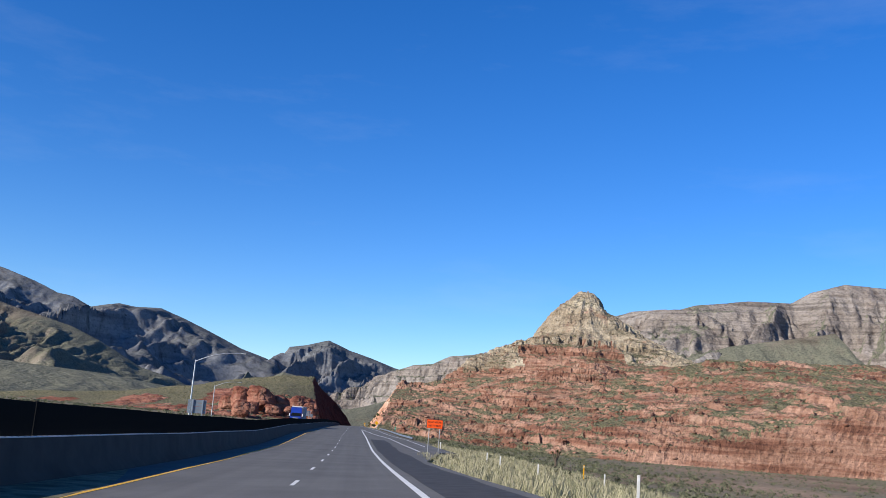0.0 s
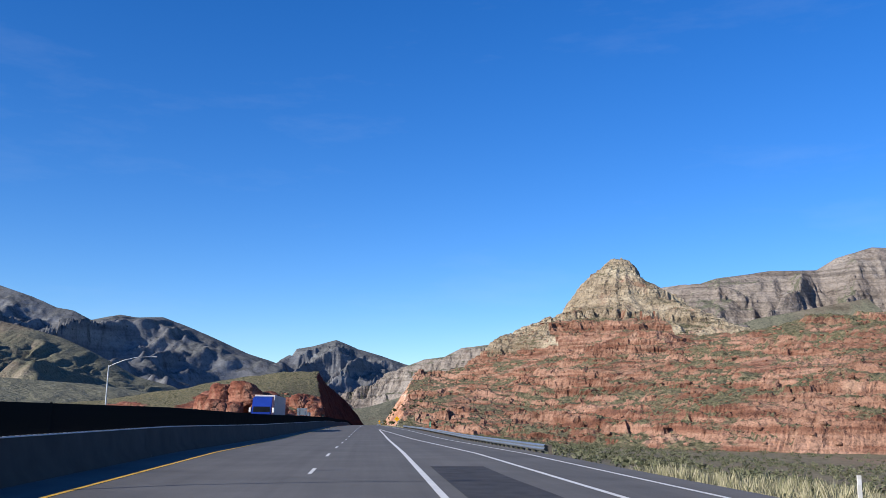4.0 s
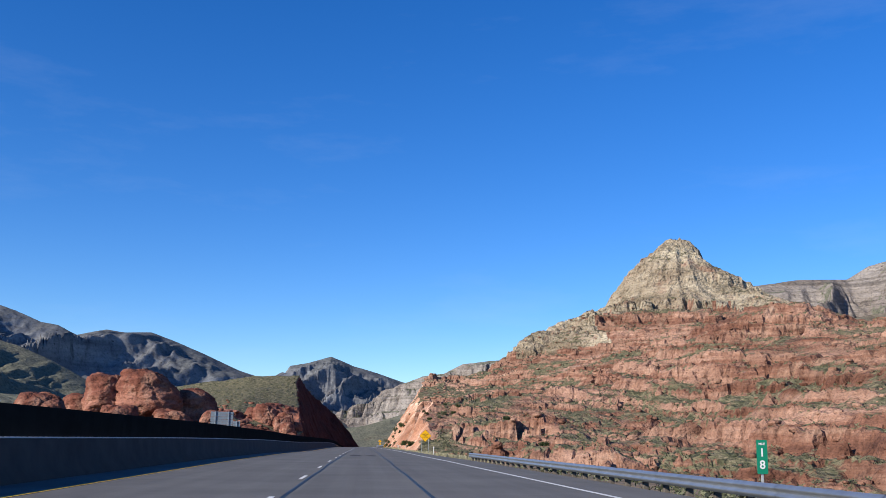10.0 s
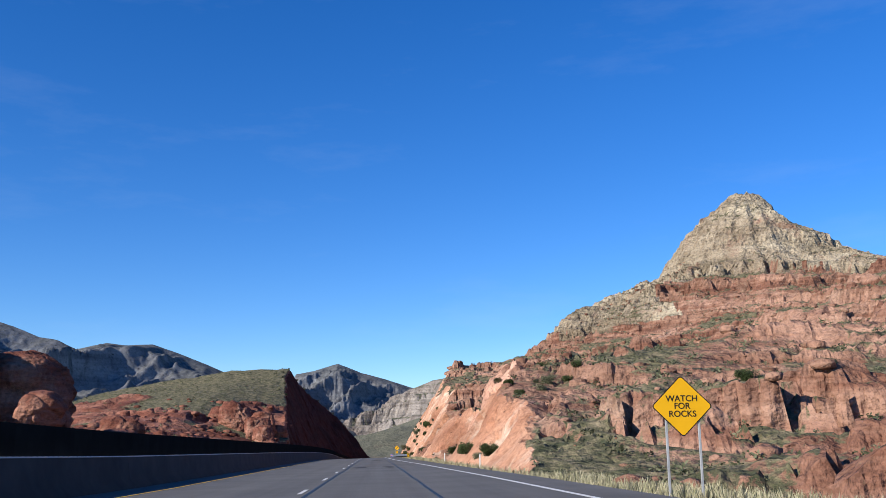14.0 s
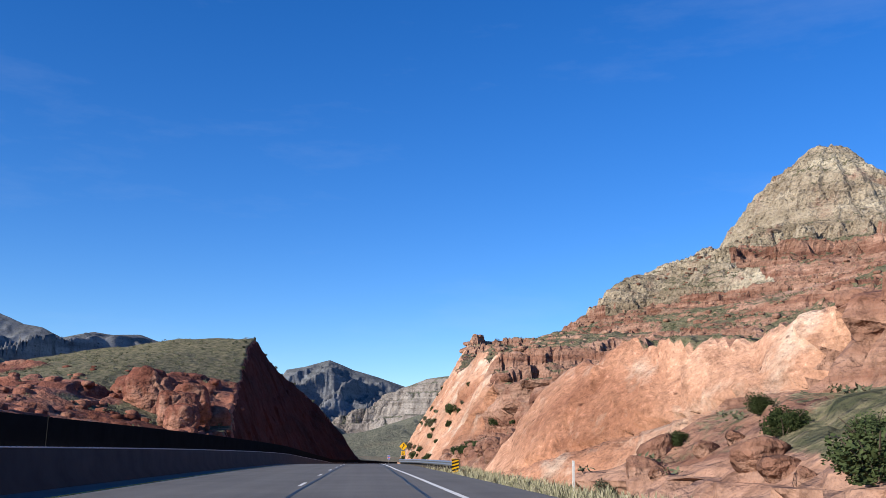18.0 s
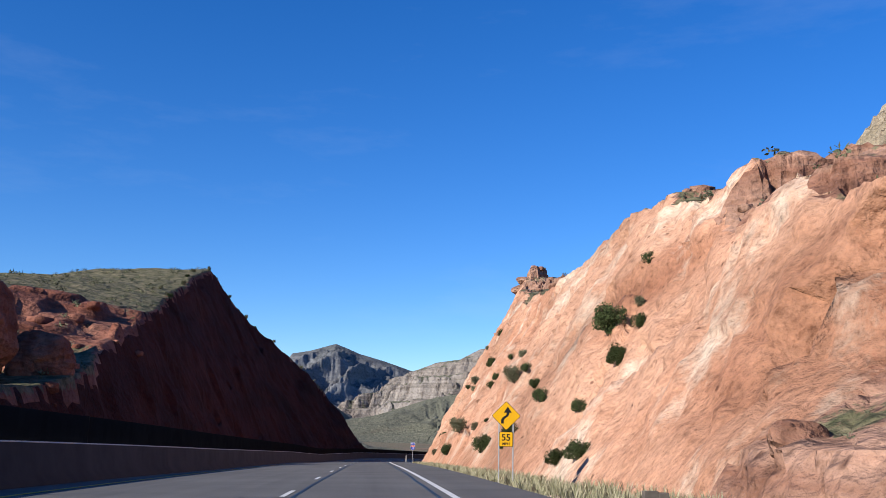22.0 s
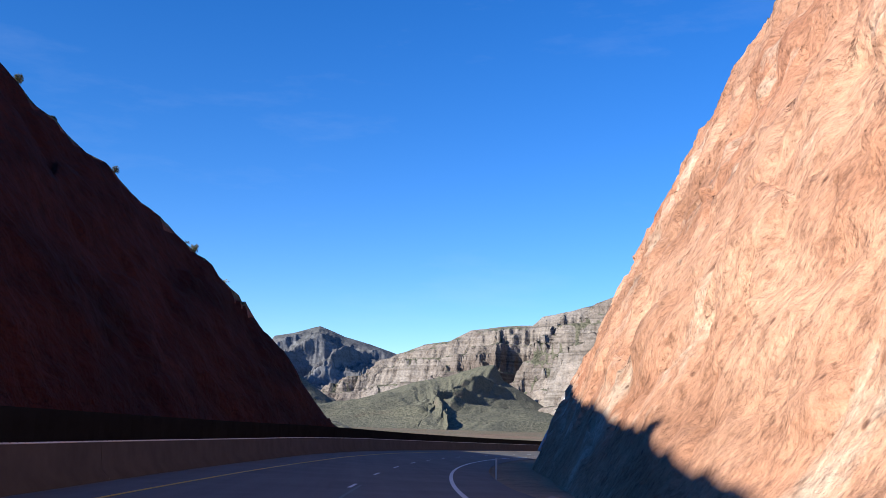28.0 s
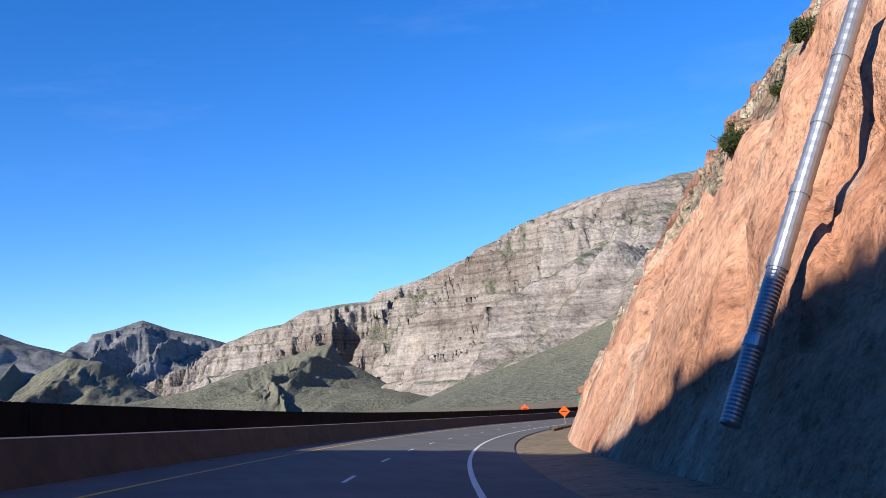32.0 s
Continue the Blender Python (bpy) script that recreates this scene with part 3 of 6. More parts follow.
# ---- the hill beside the cutting on the right ----
def hill_right(x, y):
    cx, cz = road_of(y)
    u = x - cx
    along = np.interp(y, [280, 301, 310, 325, 340, 372, 390, 418, 430, 441, 450, 465, 483, 500, 525, 545, 570, 590, 600, 610, 622, 640, 660, 680, 722, 745, 758, 790, 806, 840, 900, 1000],
                      [-18, -13.5, -10.5, -8, -6.5, -0.5, 1.5, 5, 9, 9.5, 7, 6.5, 7, 7.2, 6.5, 8.5, 12, 17, 18.8, 17.8, 16.4, 16.9, 18.3, 22.5, 31, 26, 19, 5, 1.5, -8, -24, -45])
    out = np.interp(x, [0, 20, 35, 50, 62, 90, 160, 240, 420, 700], [-4, 0, 2.5, 4, 7, 16, 32, 37, 30, 0])
    nat = along + out
    nat = nat + 3 * fbm(x * 0.018, y * 0.018, 0 * x, 4, 0.5, 21)
    nat = nat - 30 * (1 - step(280, 298, y + 0.12 * (x - 60)))
    # the pale pyramid with its steep crown and the shoulder towards the road
    d = np.hypot(x - 188, (y - 800) * 0.9)
    steep = np.interp(d, [0, 5, 12, 20, 28, 36, 44, 50, 66, 80, 95, 103, 112, 135, 150, 260], [0, 0.3, 6, 13, 21, 31, 43, 48, 54, 60, 68, 76, 87, 115, 131, 220])
    gentle = np.interp(d, [0, 7, 12, 15, 20, 28, 45, 70, 80, 150, 260], [0, 1.5, 7, 14, 20, 24, 36, 49, 55, 80, 126])
    k = step(-12, 12, x - 188 + 0.35 * (y - 800))
    cone = 128 - steep * (1 - k) - gentle * k
    # gullies run down the slope between ribs
    turn = np.arctan2(y - 800, x - 188)
    rib = fbm(np.cos(turn) * 4.5, np.sin(turn) * 4.5, d * 0.012, 4, 0.5, 36, True)
    cone = cone + (1.2 + 3.2 * step(8, 40, d)) * (rib - 0.25) + 1.3 * fbm(x * 0.09, y * 0.09, 0 * x, 4, 0.5, 31)
    # bands of jointed cliff: the crown, a dark ledge and a broken red tier at the foot
    _, pil = cells(x * 0.16, y * 0.16, 0 * x + 3, 37)
    _, pil2 = cells(x * 0.42, y * 0.42, 0 * x + 8, 39)
    jag = 4.2 * (pil - 0.5) + 1.8 * (pil2 - 0.5)
    cone = cone + 0.30 * jag * step(3, 10, d)
    front = step(-30, 30, 800 - y + 0.3 * (x - 188))
    for hc, wide, amp, side in ((116, 5, 1.0, 0.15 + 0.85 * k), (96, 6, 1.0, 0.15 + 0.85 * step(-30, 10, x - 188)), (77, 7, 1.1, front * (1 - step(20, 50, x - 188))), (66, 6, 0.9, front * (1 - step(0, 30, x - 188)))):
        e = cone + jag + 0.05 * (x - 188) - hc
        cone = cone + side * amp * wide * (step(-1.4, 1.4, e) - np.clip(e / (2 * wide) + 0.5, 0, 1)) * 0.9
    sh = 65 - 0.97 * np.hypot(np.maximum(np.abs(x - 99) - 8, 0), (y - 765) * 0.9)
    sh = sh + 0.8 * jag * step(2, 14, 65 - sh)
    top = np.maximum(cone, sh - 1 + 2 * fbm(x * 0.08, y * 0.08, 0 * x, 4, 0.5, 33))
    nat = np.maximum(nat, top)
    # pink slickrock knob on the crest of the red slope
    nat = np.maximum(nat, 41.5 + 0.5 * jag - 0.9 * np.maximum(np.hypot((x - 122 + 0.4 * (y - 507)) * 0.55, (y - 507) * 0.8) - 6, 0))
    # knob of broken rock over the cutting
    kb = 34.5 - 1.3 * np.maximum(np.hypot((x - 31) * 0.9, y - 724) - 3.5, 0)
    nat = np.maximum(nat, kb)
    return nat, top, u, cz


rx = spaced([(3.5, 0.32), (42, 0.8), (130, 1.5), (240, 5), (560, 1)])
ry = spaced([(268, 0.65), (545, 0.48), (800, 0.9), (1010, 1)])
RX, RY = np.meshgrid(rx, ry)
RX = RX + road_of(RY)[0] * np.interp(RX, [42, 240], [1, 0])
nat, top, U, cz = hill_right(RX, RY)
# ledges: hard beds stand out in broken lenses, soft ones step back under scrub
blk, bid = cells(RX * 0.20, RY * 0.20, nat * 0.35, 51)
blk2, bid2 = cells(RX * 0.07, RY * 0.07, nat * 0.16, 57)
blk3, bid3 = cells(RX * 0.6, RY * 0.6, nat * 0.8, 59)
bed = nat + 0.10 * RX - 0.06 * RY + 5 * fbm(RX * 0.018, RY * 0.018, 0 * RX, 3, 0.5, 41) + 2.2 * fbm(RX * 0.07, RY * 0.07, 0 * RX, 3, 0.5, 43)


def ledges(thick, jag, edge_w):
    f = (bed + jag) / thick
    f = f - np.floor(f)
    return (step(0.5 - edge_w, 0.5 + edge_w, f) - f) * thick


lens1 = step(-0.25, 0.3, fbm(RX * 0.035, RY * 0.035, bed * 0.16, 4, 0.5, 61))
lens2 = step(-0.2, 0.3, fbm(RX * 0.08 + 9, RY * 0.08, bed * 0.3, 4, 0.5, 65))
calm = np.where(RX < 60, 1 - 0.75 * step(583, 592, RY) * (1 - step(700, 708, RY)) * (1 - step(42, 60, RX)), 1)
calm = calm * np.where(top >= nat - 0.5, 0.8, 1.0)
crag = 0.95 * lens1 * ledges(3.6, 1.6 * (bid - 0.5) + 0.6 * (bid3 - 0.5), 0.13) + 0.9 * lens2 * ledges(1.9, 1.0 * (bid - 0.5) + 0.5 * (bid3 - 0.5), 0.16)
lumps = 1.2 * (bid2 - 0.5) + (0.2 + 0.8 * lens2) * (0.8 * (bid - 0.5) - 0.5 * (1 - step(0, 0.10, blk)) + 0.4 * (bid3 - 0.5))
nat2 = nat + calm * (crag + lumps) + 0.5 * fbm(RX * 0.3, RY * 0.3, 0 * RX, 4, 0.6, 63)
# the blasted cut: a steep face from its foot beside the verge
foot = np.interp(RY, [286, 380, 420, 438, 446, 450, 470, 474.5, 478, 482, 487, 495, 499, 505, 530, 545, 558, 570, 600, 640, 660, 690, 702, 722, 745, 780, 800, 820, 860],
                 [9, 8.5, 7.2, 7.2, 8.5, 8.8, 9.2, 13.4, 12.3, 10, 8.2, 7.4, 8.5, 9, 9.2, 9.2, 9.0, 8.4, 7.5, 7, 6.3, 6.2, 6.6, 7.6, 7.3, 7.5, 7.6, 8.2, 9])
tan_cut = np.interp(RY, [286, 380, 410, 425, 440, 470, 495, 545, 582, 600, 660, 700, 722, 758, 800, 860], [0.45, 0.6, 1.1, 1.5, 1.5, 1.3, 1.25, 1.2, 1.5, 1.6, 1.6, 1.8, 2.0, 1.9, 1.8, 1.6])
cut = (U - foot) * tan_cut
# a scrub bench and a broken cliff where the cutting is interrupted
bench = step(496.5, 501, RY) * (1 - step(551, 561, RY))
gully = step(439, 456, RY) * (1 - step(471, 475.5, RY))
bench = np.maximum(bench, gully)
back = U - np.interp(RY, [480, 520, 535, 545, 551, 556, 562], [22, 22, 21, 19.5, 17.5, 13.5, 11]) - 1.5 * fbm(RY * 0.06, RY * 0 + 3, 0 * RY, 3, 0.5, 70) + 4.0 * gully
shelf = np.minimum(1.6 * (U - foot), 1.2 - 0.8 * gully) + np.interp(U - foot, [0.8, 4.5, 13], [0, 1.7, 2.9]) * (1 + 0.35 * gully) + 2.6 * np.maximum(back, 0)
cut = cut * (1 - bench) + bench * shelf
wild = step(498, 501, RY + 2 * fbm(RX * 0.2, RY * 0.1, 0 * RX, 3, 0.5, 72)) * (1 - step(550, 558, RY + 4 * fbm(RX * 0.15, RY * 0.1, 0 * RX, 3, 0.5, 74)))
wild = np.maximum(wild, step(440, 445, RY + 2 * fbm(RX * 0.2, RY * 0.1, 0 * RX, 3, 0.5, 76)) * (1 - step(471, 475, RY + 1.5 * fbm(RX * 0.2, RY * 0.1, 0 * RX, 3, 0.5, 78))))
c3, ci3 = cells(RX * 0.16 + 0.1 * nat, RY * 0.10, cut * 0.14, 71)
c4, ci4 = cells(RX * 0.5, RY * 0.38, cut * 0.5, 75)
face = cut + (1 - 0.75 * wild) * (1.2 * (ci3 - 0.5) + 0.3 * (ci4 - 0.5) - 0.4 * (1 - step(0, 0.10, c3))) + (1 - 0.7 * wild) * 0.9 * fbm(RX * 0.12, RY * 0.12, cut * 0.12, 5, 0.55, 77)
face = face * step(-0.6, 2.5, U - foot) + cut * (1 - step(-0.6, 2.5, U - foot))
gz = ground_height(RX, RY)
on_cut = (cz + face) < nat2
RZ = np.minimum(nat2, cz + face)
RZ = np.where(RZ < gz - 1.5, gz - 1.5, RZ)
slope = np.hypot(np.gradient(RZ, axis=1) / np.maximum(np.gradient(RX, axis=1), 0.1), np.gradient(RZ, axis=0) / np.maximum(np.gradient(RY, axis=0), 0.1))
soil = 0.79 - 0.50 * slope + 0.55 * fbm(RX * 0.09, RY * 0.09, 0 * RX, 5, 0.6, 81)
soil = np.where(on_cut, 0.02 + wild * (step(1.2, 1.8, U - foot) * (1 - step(-0.5, 0.8, back)) * (0.30 + 0.3 * gully + 0.6 * fbm(RX * 0.25, RY * 0.25, 0 * RX, 3, 0.5, 85)) + 0.25 * np.clip(1 - slope, 0, 1)), soil)
# the broken cliff bulges in rounded masses between dark creases; rubble stands at its foot
cliff_m = np.where(on_cut, wild * step(0.0, 1.0, back), 0)
wb, wi = cells(RY * 0.20 + 0.06 * RZ, RZ * 0.17, 0 * RY + 0.5, 91)
wb2, wi2 = cells(RY * 0.62, RZ * 0.55, 0 * RY + 2.5, 95)
bulge = cliff_m * (2.8 * np.sqrt(np.clip(wb, 0, 0.45)) + 2.4 * (wi - 0.5) + 0.9 * np.sqrt(np.clip(wb2, 0, 0.4)) + 0.8 * (wi2 - 0.5))
dip, rise = RY * 0.80 + RZ * 0.60, RZ * 0.80 - RY * 0.60
_, sl1 = cells(dip * 0.16, rise * 0.55, 0 * RY + 4.5, 103)
_, sl2 = cells(dip * 0.55, rise * 1.25, 0 * RY + 6.5, 105)
_, sl3 = cells(RY * 0.95, RZ * 1.1, 0 * RY + 8.5, 107)
bulge = bulge + np.where(on_cut, (1 - wild) * step(0.5, 2.0, U - foot) * (0.75 * (sl1 - 0.5) + 0.2 * (sl2 - 0.5) + 0.12 * (sl3 - 0.5)), 0)
rub = np.where(on_cut, wild * (1 - step(0.9, 1.8, U - foot)), 0)
rb, ri = cells(RY * 0.6, RZ * 1.0, RX * 0.5, 97)
bulge = bulge + rub * (0.8 * np.sqrt(np.clip(rb, 0, 0.4)) + 0.7 * (ri - 0.5))
RX = RX - bulge
RZ = RZ + np.where(on_cut & (wild > 0.5) & (back < 0.2) & (U - foot > 0.9), 0.45 * (cells(RX * 0.5, RY * 0.5, 0 * RX, 99)[1] - 0.5), 0)
# hollows weathered into the cliff
for hy, hz, ry_, rz_, dp in ((556, 7.3, 1.9, 1.3, 5.5), (558.2, 4.5, 0.9, 1.5, 3.4), (543.5, 5.4, 1.1, 3.0, 7.5), (539.5, 5.6, 1.0, 3.2, 7.5), (547.5, 8.3, 2.4, 1.0, 5.0), (533, 6.4, 0.9, 2.6, 6.0), (526, 7.5, 1.6, 1.2, 5.0), (551.5, 10.5, 1.6, 0.6, 2.5), (472, 4.8, 1.2, 2.2, 3.0)):
    RX = RX + np.where(on_cut, dp * np.exp(-(((RY - hy) / ry_) ** 2 + ((RZ - hz) / rz_) ** 2) ** 3), 0)
# undercuts below a bed of the first two cut faces, with ledges standing out under the second
bed_line = np.where(RY < 452, 0.6 + 0.36 * (445 - RY), 2.1 + 0.28 * (480 - RY))
RX = RX + np.where(on_cut, 1.0 * np.exp(-((RZ - bed_line) / 0.3) ** 2) * step(424, 430, RY) * (1 - step(486, 492, RY)), 0)
RX = RX - np.where(on_cut, 1.7 * step(0.25, 0.5, bed_line - RZ) * step(466, 472, RY) * (1 - step(485, 490, RY)), 0)
tier = fbm(RX * 0.03, RY * 0.03, RZ * 0.06, 4, 0.5, 67)
cream = ((top >= nat - 0.5) | (nat > 60)) & ~((RZ < 76 + 10 * tier) & (RX > 122) & (RX < 196)) & ~((RZ < 46 + 8 * tier) & (RX <= 122))
peach = np.where(RY < 450, 1.0 - 0.45 * step(422, 438, RY), 0.36 * (1 - step(496, 503, RY))) * step(-0.4, 0.4, RZ - bed_line)
idx = np.where(on_cut & (wild < 0.5), 1, np.where(cream & ~on_cut, 2, 0))
# pale stony crest at the end of the cutting
idx = np.where((RY > 768) & (RY < 840) & (RX < 80) & (RZ > nat2 - 1.7 + 1.6 * tier), 2, idx)
right_hill = new("hill_right", grid_mesh("hill_right", RX, RY, RZ, M_RED, soil, True, (M_CUT, M_CREAM), idx, idx == 1, (("peach", peach), ("weathered", wild * step(1.6, 3.0, RZ - cz)))))
tagged(right_hill, "red sandstone hillside with a pale pyramid peak and a blasted cutting", "hill", kind="structure")


# ---- the hill left of the opposite carriageway ----
def hill_left(x, y):
    cx, cz = road_of(y)
    u = x - cx
    along = np.interp(y, [330, 370, 440, 520, 570, 610, 640, 680, 700, 722, 745, 760, 772, 785, 797, 812, 840, 960], [-3, 0.5, 4, 5, 7, 12, 18, 24.5, 28.2, 33.4, 27.4, 22.8, 19.3, 12.3, 0, -10, -16, -20])
    near = np.interp(y, [330, 440, 520, 570, 600, 615, 640, 660, 680, 700, 722], [-3, 0.5, 1, 2, 4, 6.5, 12.5, 17, 21.5, 27, 33.4])
    along = np.where(y < 722, along + (near - along) * np.interp(-u, [28, 50], [1, 0]), along)
    nat = along + np.interp(-u, [0, 34, 60, 85, 125, 175, 300, 420], [0, 0, -1.5, -5, -13, -21, -32, -40]) * np.interp(along, [0, 30], [0.35, 1])
    return nat + 1.6 * fbm(x * 0.03, y * 0.03, 0 * x, 4, 0.5, 121), u, cz


lx = -spaced([(19.5, 0.45), (60, 1.2), (150, 5), (420, 1)])[::-1]
ly = spaced([(320, 1.0), (900, 1)])
LX, LY = np.meshgrid(lx, ly)
LX = LX + road_of(LY)[0]
natl, UL, czl = hill_left(LX, LY)
b1, i1 = cells(LX * 0.2, LY * 0.2, natl * 0.3, 131)
cutl = (-UL - 20.8) * np.interp(LY, [320, 640, 722, 745, 900], [2.5, 2.3, 2.1, 1.8, 1.8])
c5, i5 = cells(LX * 0.2, LY * 0.13, cutl * 0.12, 141)
c6, i6 = cells(LX * 0.6, LY * 0.45, cutl * 0.5, 145)
facel = cutl + 1.6 * (i5 - 0.5) + 0.7 * (i6 - 0.5) + 1.0 * fbm(LX * 0.12, LY * 0.12, cutl * 0.12, 5, 0.55, 147)
rk = step(0.05, 0.35, fbm(LX * 0.035, LY * 0.035, 0 * LX, 4, 0.5, 151) + np.interp(LY, [320, 600, 660, 690], [0.25, 0.2, 0.05, -0.6]))
natl2 = natl + rk * (2.2 * (i1 - 0.3)) + 0.35 * fbm(LX * 0.3, LY * 0.3, 0 * LX, 4, 0.6, 153)
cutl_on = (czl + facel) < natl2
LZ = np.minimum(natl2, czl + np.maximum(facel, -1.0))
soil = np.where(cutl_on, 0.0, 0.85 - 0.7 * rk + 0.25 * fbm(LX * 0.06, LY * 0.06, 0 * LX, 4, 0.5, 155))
left_hill = new("hill_left", grid_mesh("hill_left", LX, LY, LZ, M_DARKRED, soil, True, (M_SHADECUT,), np.where(cutl_on, 1, 0)))
tagged(left_hill, "scrub-topped hill with a steep red cut face, darkened for its shade", "hill", kind="structure")


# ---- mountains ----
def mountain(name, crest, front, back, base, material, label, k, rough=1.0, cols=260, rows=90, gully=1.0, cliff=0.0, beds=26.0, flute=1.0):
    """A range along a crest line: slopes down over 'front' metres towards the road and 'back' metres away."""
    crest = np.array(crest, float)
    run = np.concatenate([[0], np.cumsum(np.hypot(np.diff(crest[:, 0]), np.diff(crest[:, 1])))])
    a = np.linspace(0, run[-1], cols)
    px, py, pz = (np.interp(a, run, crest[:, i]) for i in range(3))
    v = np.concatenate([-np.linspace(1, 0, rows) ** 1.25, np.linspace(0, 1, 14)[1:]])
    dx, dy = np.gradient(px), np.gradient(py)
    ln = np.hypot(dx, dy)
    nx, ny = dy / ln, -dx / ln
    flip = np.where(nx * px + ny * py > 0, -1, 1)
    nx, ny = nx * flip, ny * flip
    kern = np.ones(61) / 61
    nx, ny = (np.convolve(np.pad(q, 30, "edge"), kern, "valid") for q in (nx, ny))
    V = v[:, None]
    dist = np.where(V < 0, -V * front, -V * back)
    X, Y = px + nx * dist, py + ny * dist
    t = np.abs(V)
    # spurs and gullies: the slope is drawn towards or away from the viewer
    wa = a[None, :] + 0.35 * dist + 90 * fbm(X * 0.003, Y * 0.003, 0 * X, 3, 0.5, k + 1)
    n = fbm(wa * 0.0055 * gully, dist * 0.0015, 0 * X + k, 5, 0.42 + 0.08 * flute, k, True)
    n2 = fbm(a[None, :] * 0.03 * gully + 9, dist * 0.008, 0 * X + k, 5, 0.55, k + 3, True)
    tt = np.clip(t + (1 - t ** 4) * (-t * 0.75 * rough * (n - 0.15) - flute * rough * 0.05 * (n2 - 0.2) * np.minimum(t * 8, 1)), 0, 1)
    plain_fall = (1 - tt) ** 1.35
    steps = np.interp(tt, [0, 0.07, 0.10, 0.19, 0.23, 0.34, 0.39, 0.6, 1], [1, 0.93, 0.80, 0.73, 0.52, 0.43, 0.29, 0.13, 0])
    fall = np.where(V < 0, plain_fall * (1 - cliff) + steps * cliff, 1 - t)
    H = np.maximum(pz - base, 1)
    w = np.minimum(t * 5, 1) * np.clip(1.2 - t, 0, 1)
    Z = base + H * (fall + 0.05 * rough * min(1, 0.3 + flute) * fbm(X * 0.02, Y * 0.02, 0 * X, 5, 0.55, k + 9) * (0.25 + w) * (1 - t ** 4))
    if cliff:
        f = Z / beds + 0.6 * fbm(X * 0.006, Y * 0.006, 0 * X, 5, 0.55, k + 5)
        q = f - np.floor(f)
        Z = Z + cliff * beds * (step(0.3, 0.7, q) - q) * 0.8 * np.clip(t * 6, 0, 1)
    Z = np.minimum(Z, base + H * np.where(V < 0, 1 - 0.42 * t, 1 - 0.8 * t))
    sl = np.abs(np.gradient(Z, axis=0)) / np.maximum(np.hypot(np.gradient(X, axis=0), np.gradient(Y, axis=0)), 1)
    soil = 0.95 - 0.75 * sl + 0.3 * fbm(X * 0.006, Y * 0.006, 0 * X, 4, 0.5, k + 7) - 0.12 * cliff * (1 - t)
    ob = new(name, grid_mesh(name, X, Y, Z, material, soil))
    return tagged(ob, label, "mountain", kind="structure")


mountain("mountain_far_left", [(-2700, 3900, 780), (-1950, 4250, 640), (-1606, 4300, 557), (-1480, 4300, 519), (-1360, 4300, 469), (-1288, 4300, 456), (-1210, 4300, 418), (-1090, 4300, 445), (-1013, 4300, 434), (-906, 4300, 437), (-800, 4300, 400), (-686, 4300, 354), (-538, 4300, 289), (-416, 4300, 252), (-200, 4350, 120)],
         1500, 600, -16, M_FAR, "shaded limestone range with steep gullies, tinted blue-grey for distance haze", 201, 1.25, 420, 110, 0.8, 0.0, 26, 0.22)
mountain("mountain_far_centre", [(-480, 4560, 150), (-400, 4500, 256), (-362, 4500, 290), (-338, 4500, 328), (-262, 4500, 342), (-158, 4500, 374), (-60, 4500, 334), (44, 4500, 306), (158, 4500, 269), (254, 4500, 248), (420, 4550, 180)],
         1100, 600, -16, M_FAR, "haze-tinted grey limestone peak with pale bands and blue shadows", 211, 1.0, 300, 100, 1.1, 0.25, 30, 0.3)
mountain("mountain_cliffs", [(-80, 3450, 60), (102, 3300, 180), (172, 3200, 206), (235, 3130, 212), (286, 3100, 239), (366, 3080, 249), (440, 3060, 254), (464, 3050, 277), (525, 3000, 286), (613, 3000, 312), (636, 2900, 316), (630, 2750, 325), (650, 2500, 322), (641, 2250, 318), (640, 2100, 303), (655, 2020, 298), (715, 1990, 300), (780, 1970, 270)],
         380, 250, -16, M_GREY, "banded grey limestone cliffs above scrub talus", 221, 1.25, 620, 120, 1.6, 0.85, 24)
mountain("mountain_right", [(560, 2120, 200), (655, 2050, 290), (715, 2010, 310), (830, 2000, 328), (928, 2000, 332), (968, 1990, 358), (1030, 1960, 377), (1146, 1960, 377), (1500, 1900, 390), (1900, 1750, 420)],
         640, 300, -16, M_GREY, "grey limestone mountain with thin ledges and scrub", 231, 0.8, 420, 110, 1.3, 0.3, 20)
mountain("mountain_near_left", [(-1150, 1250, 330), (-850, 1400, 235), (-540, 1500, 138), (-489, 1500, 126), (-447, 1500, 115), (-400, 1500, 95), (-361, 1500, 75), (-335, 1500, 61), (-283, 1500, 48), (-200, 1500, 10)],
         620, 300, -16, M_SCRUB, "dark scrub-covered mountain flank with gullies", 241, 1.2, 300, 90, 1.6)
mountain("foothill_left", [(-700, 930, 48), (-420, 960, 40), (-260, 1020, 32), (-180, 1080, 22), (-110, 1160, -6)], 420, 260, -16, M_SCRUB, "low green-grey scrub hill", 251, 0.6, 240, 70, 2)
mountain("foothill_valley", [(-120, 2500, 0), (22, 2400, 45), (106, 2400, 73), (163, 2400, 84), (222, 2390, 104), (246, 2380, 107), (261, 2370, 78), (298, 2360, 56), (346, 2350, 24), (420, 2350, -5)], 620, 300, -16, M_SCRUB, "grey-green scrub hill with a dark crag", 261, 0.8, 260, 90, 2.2)
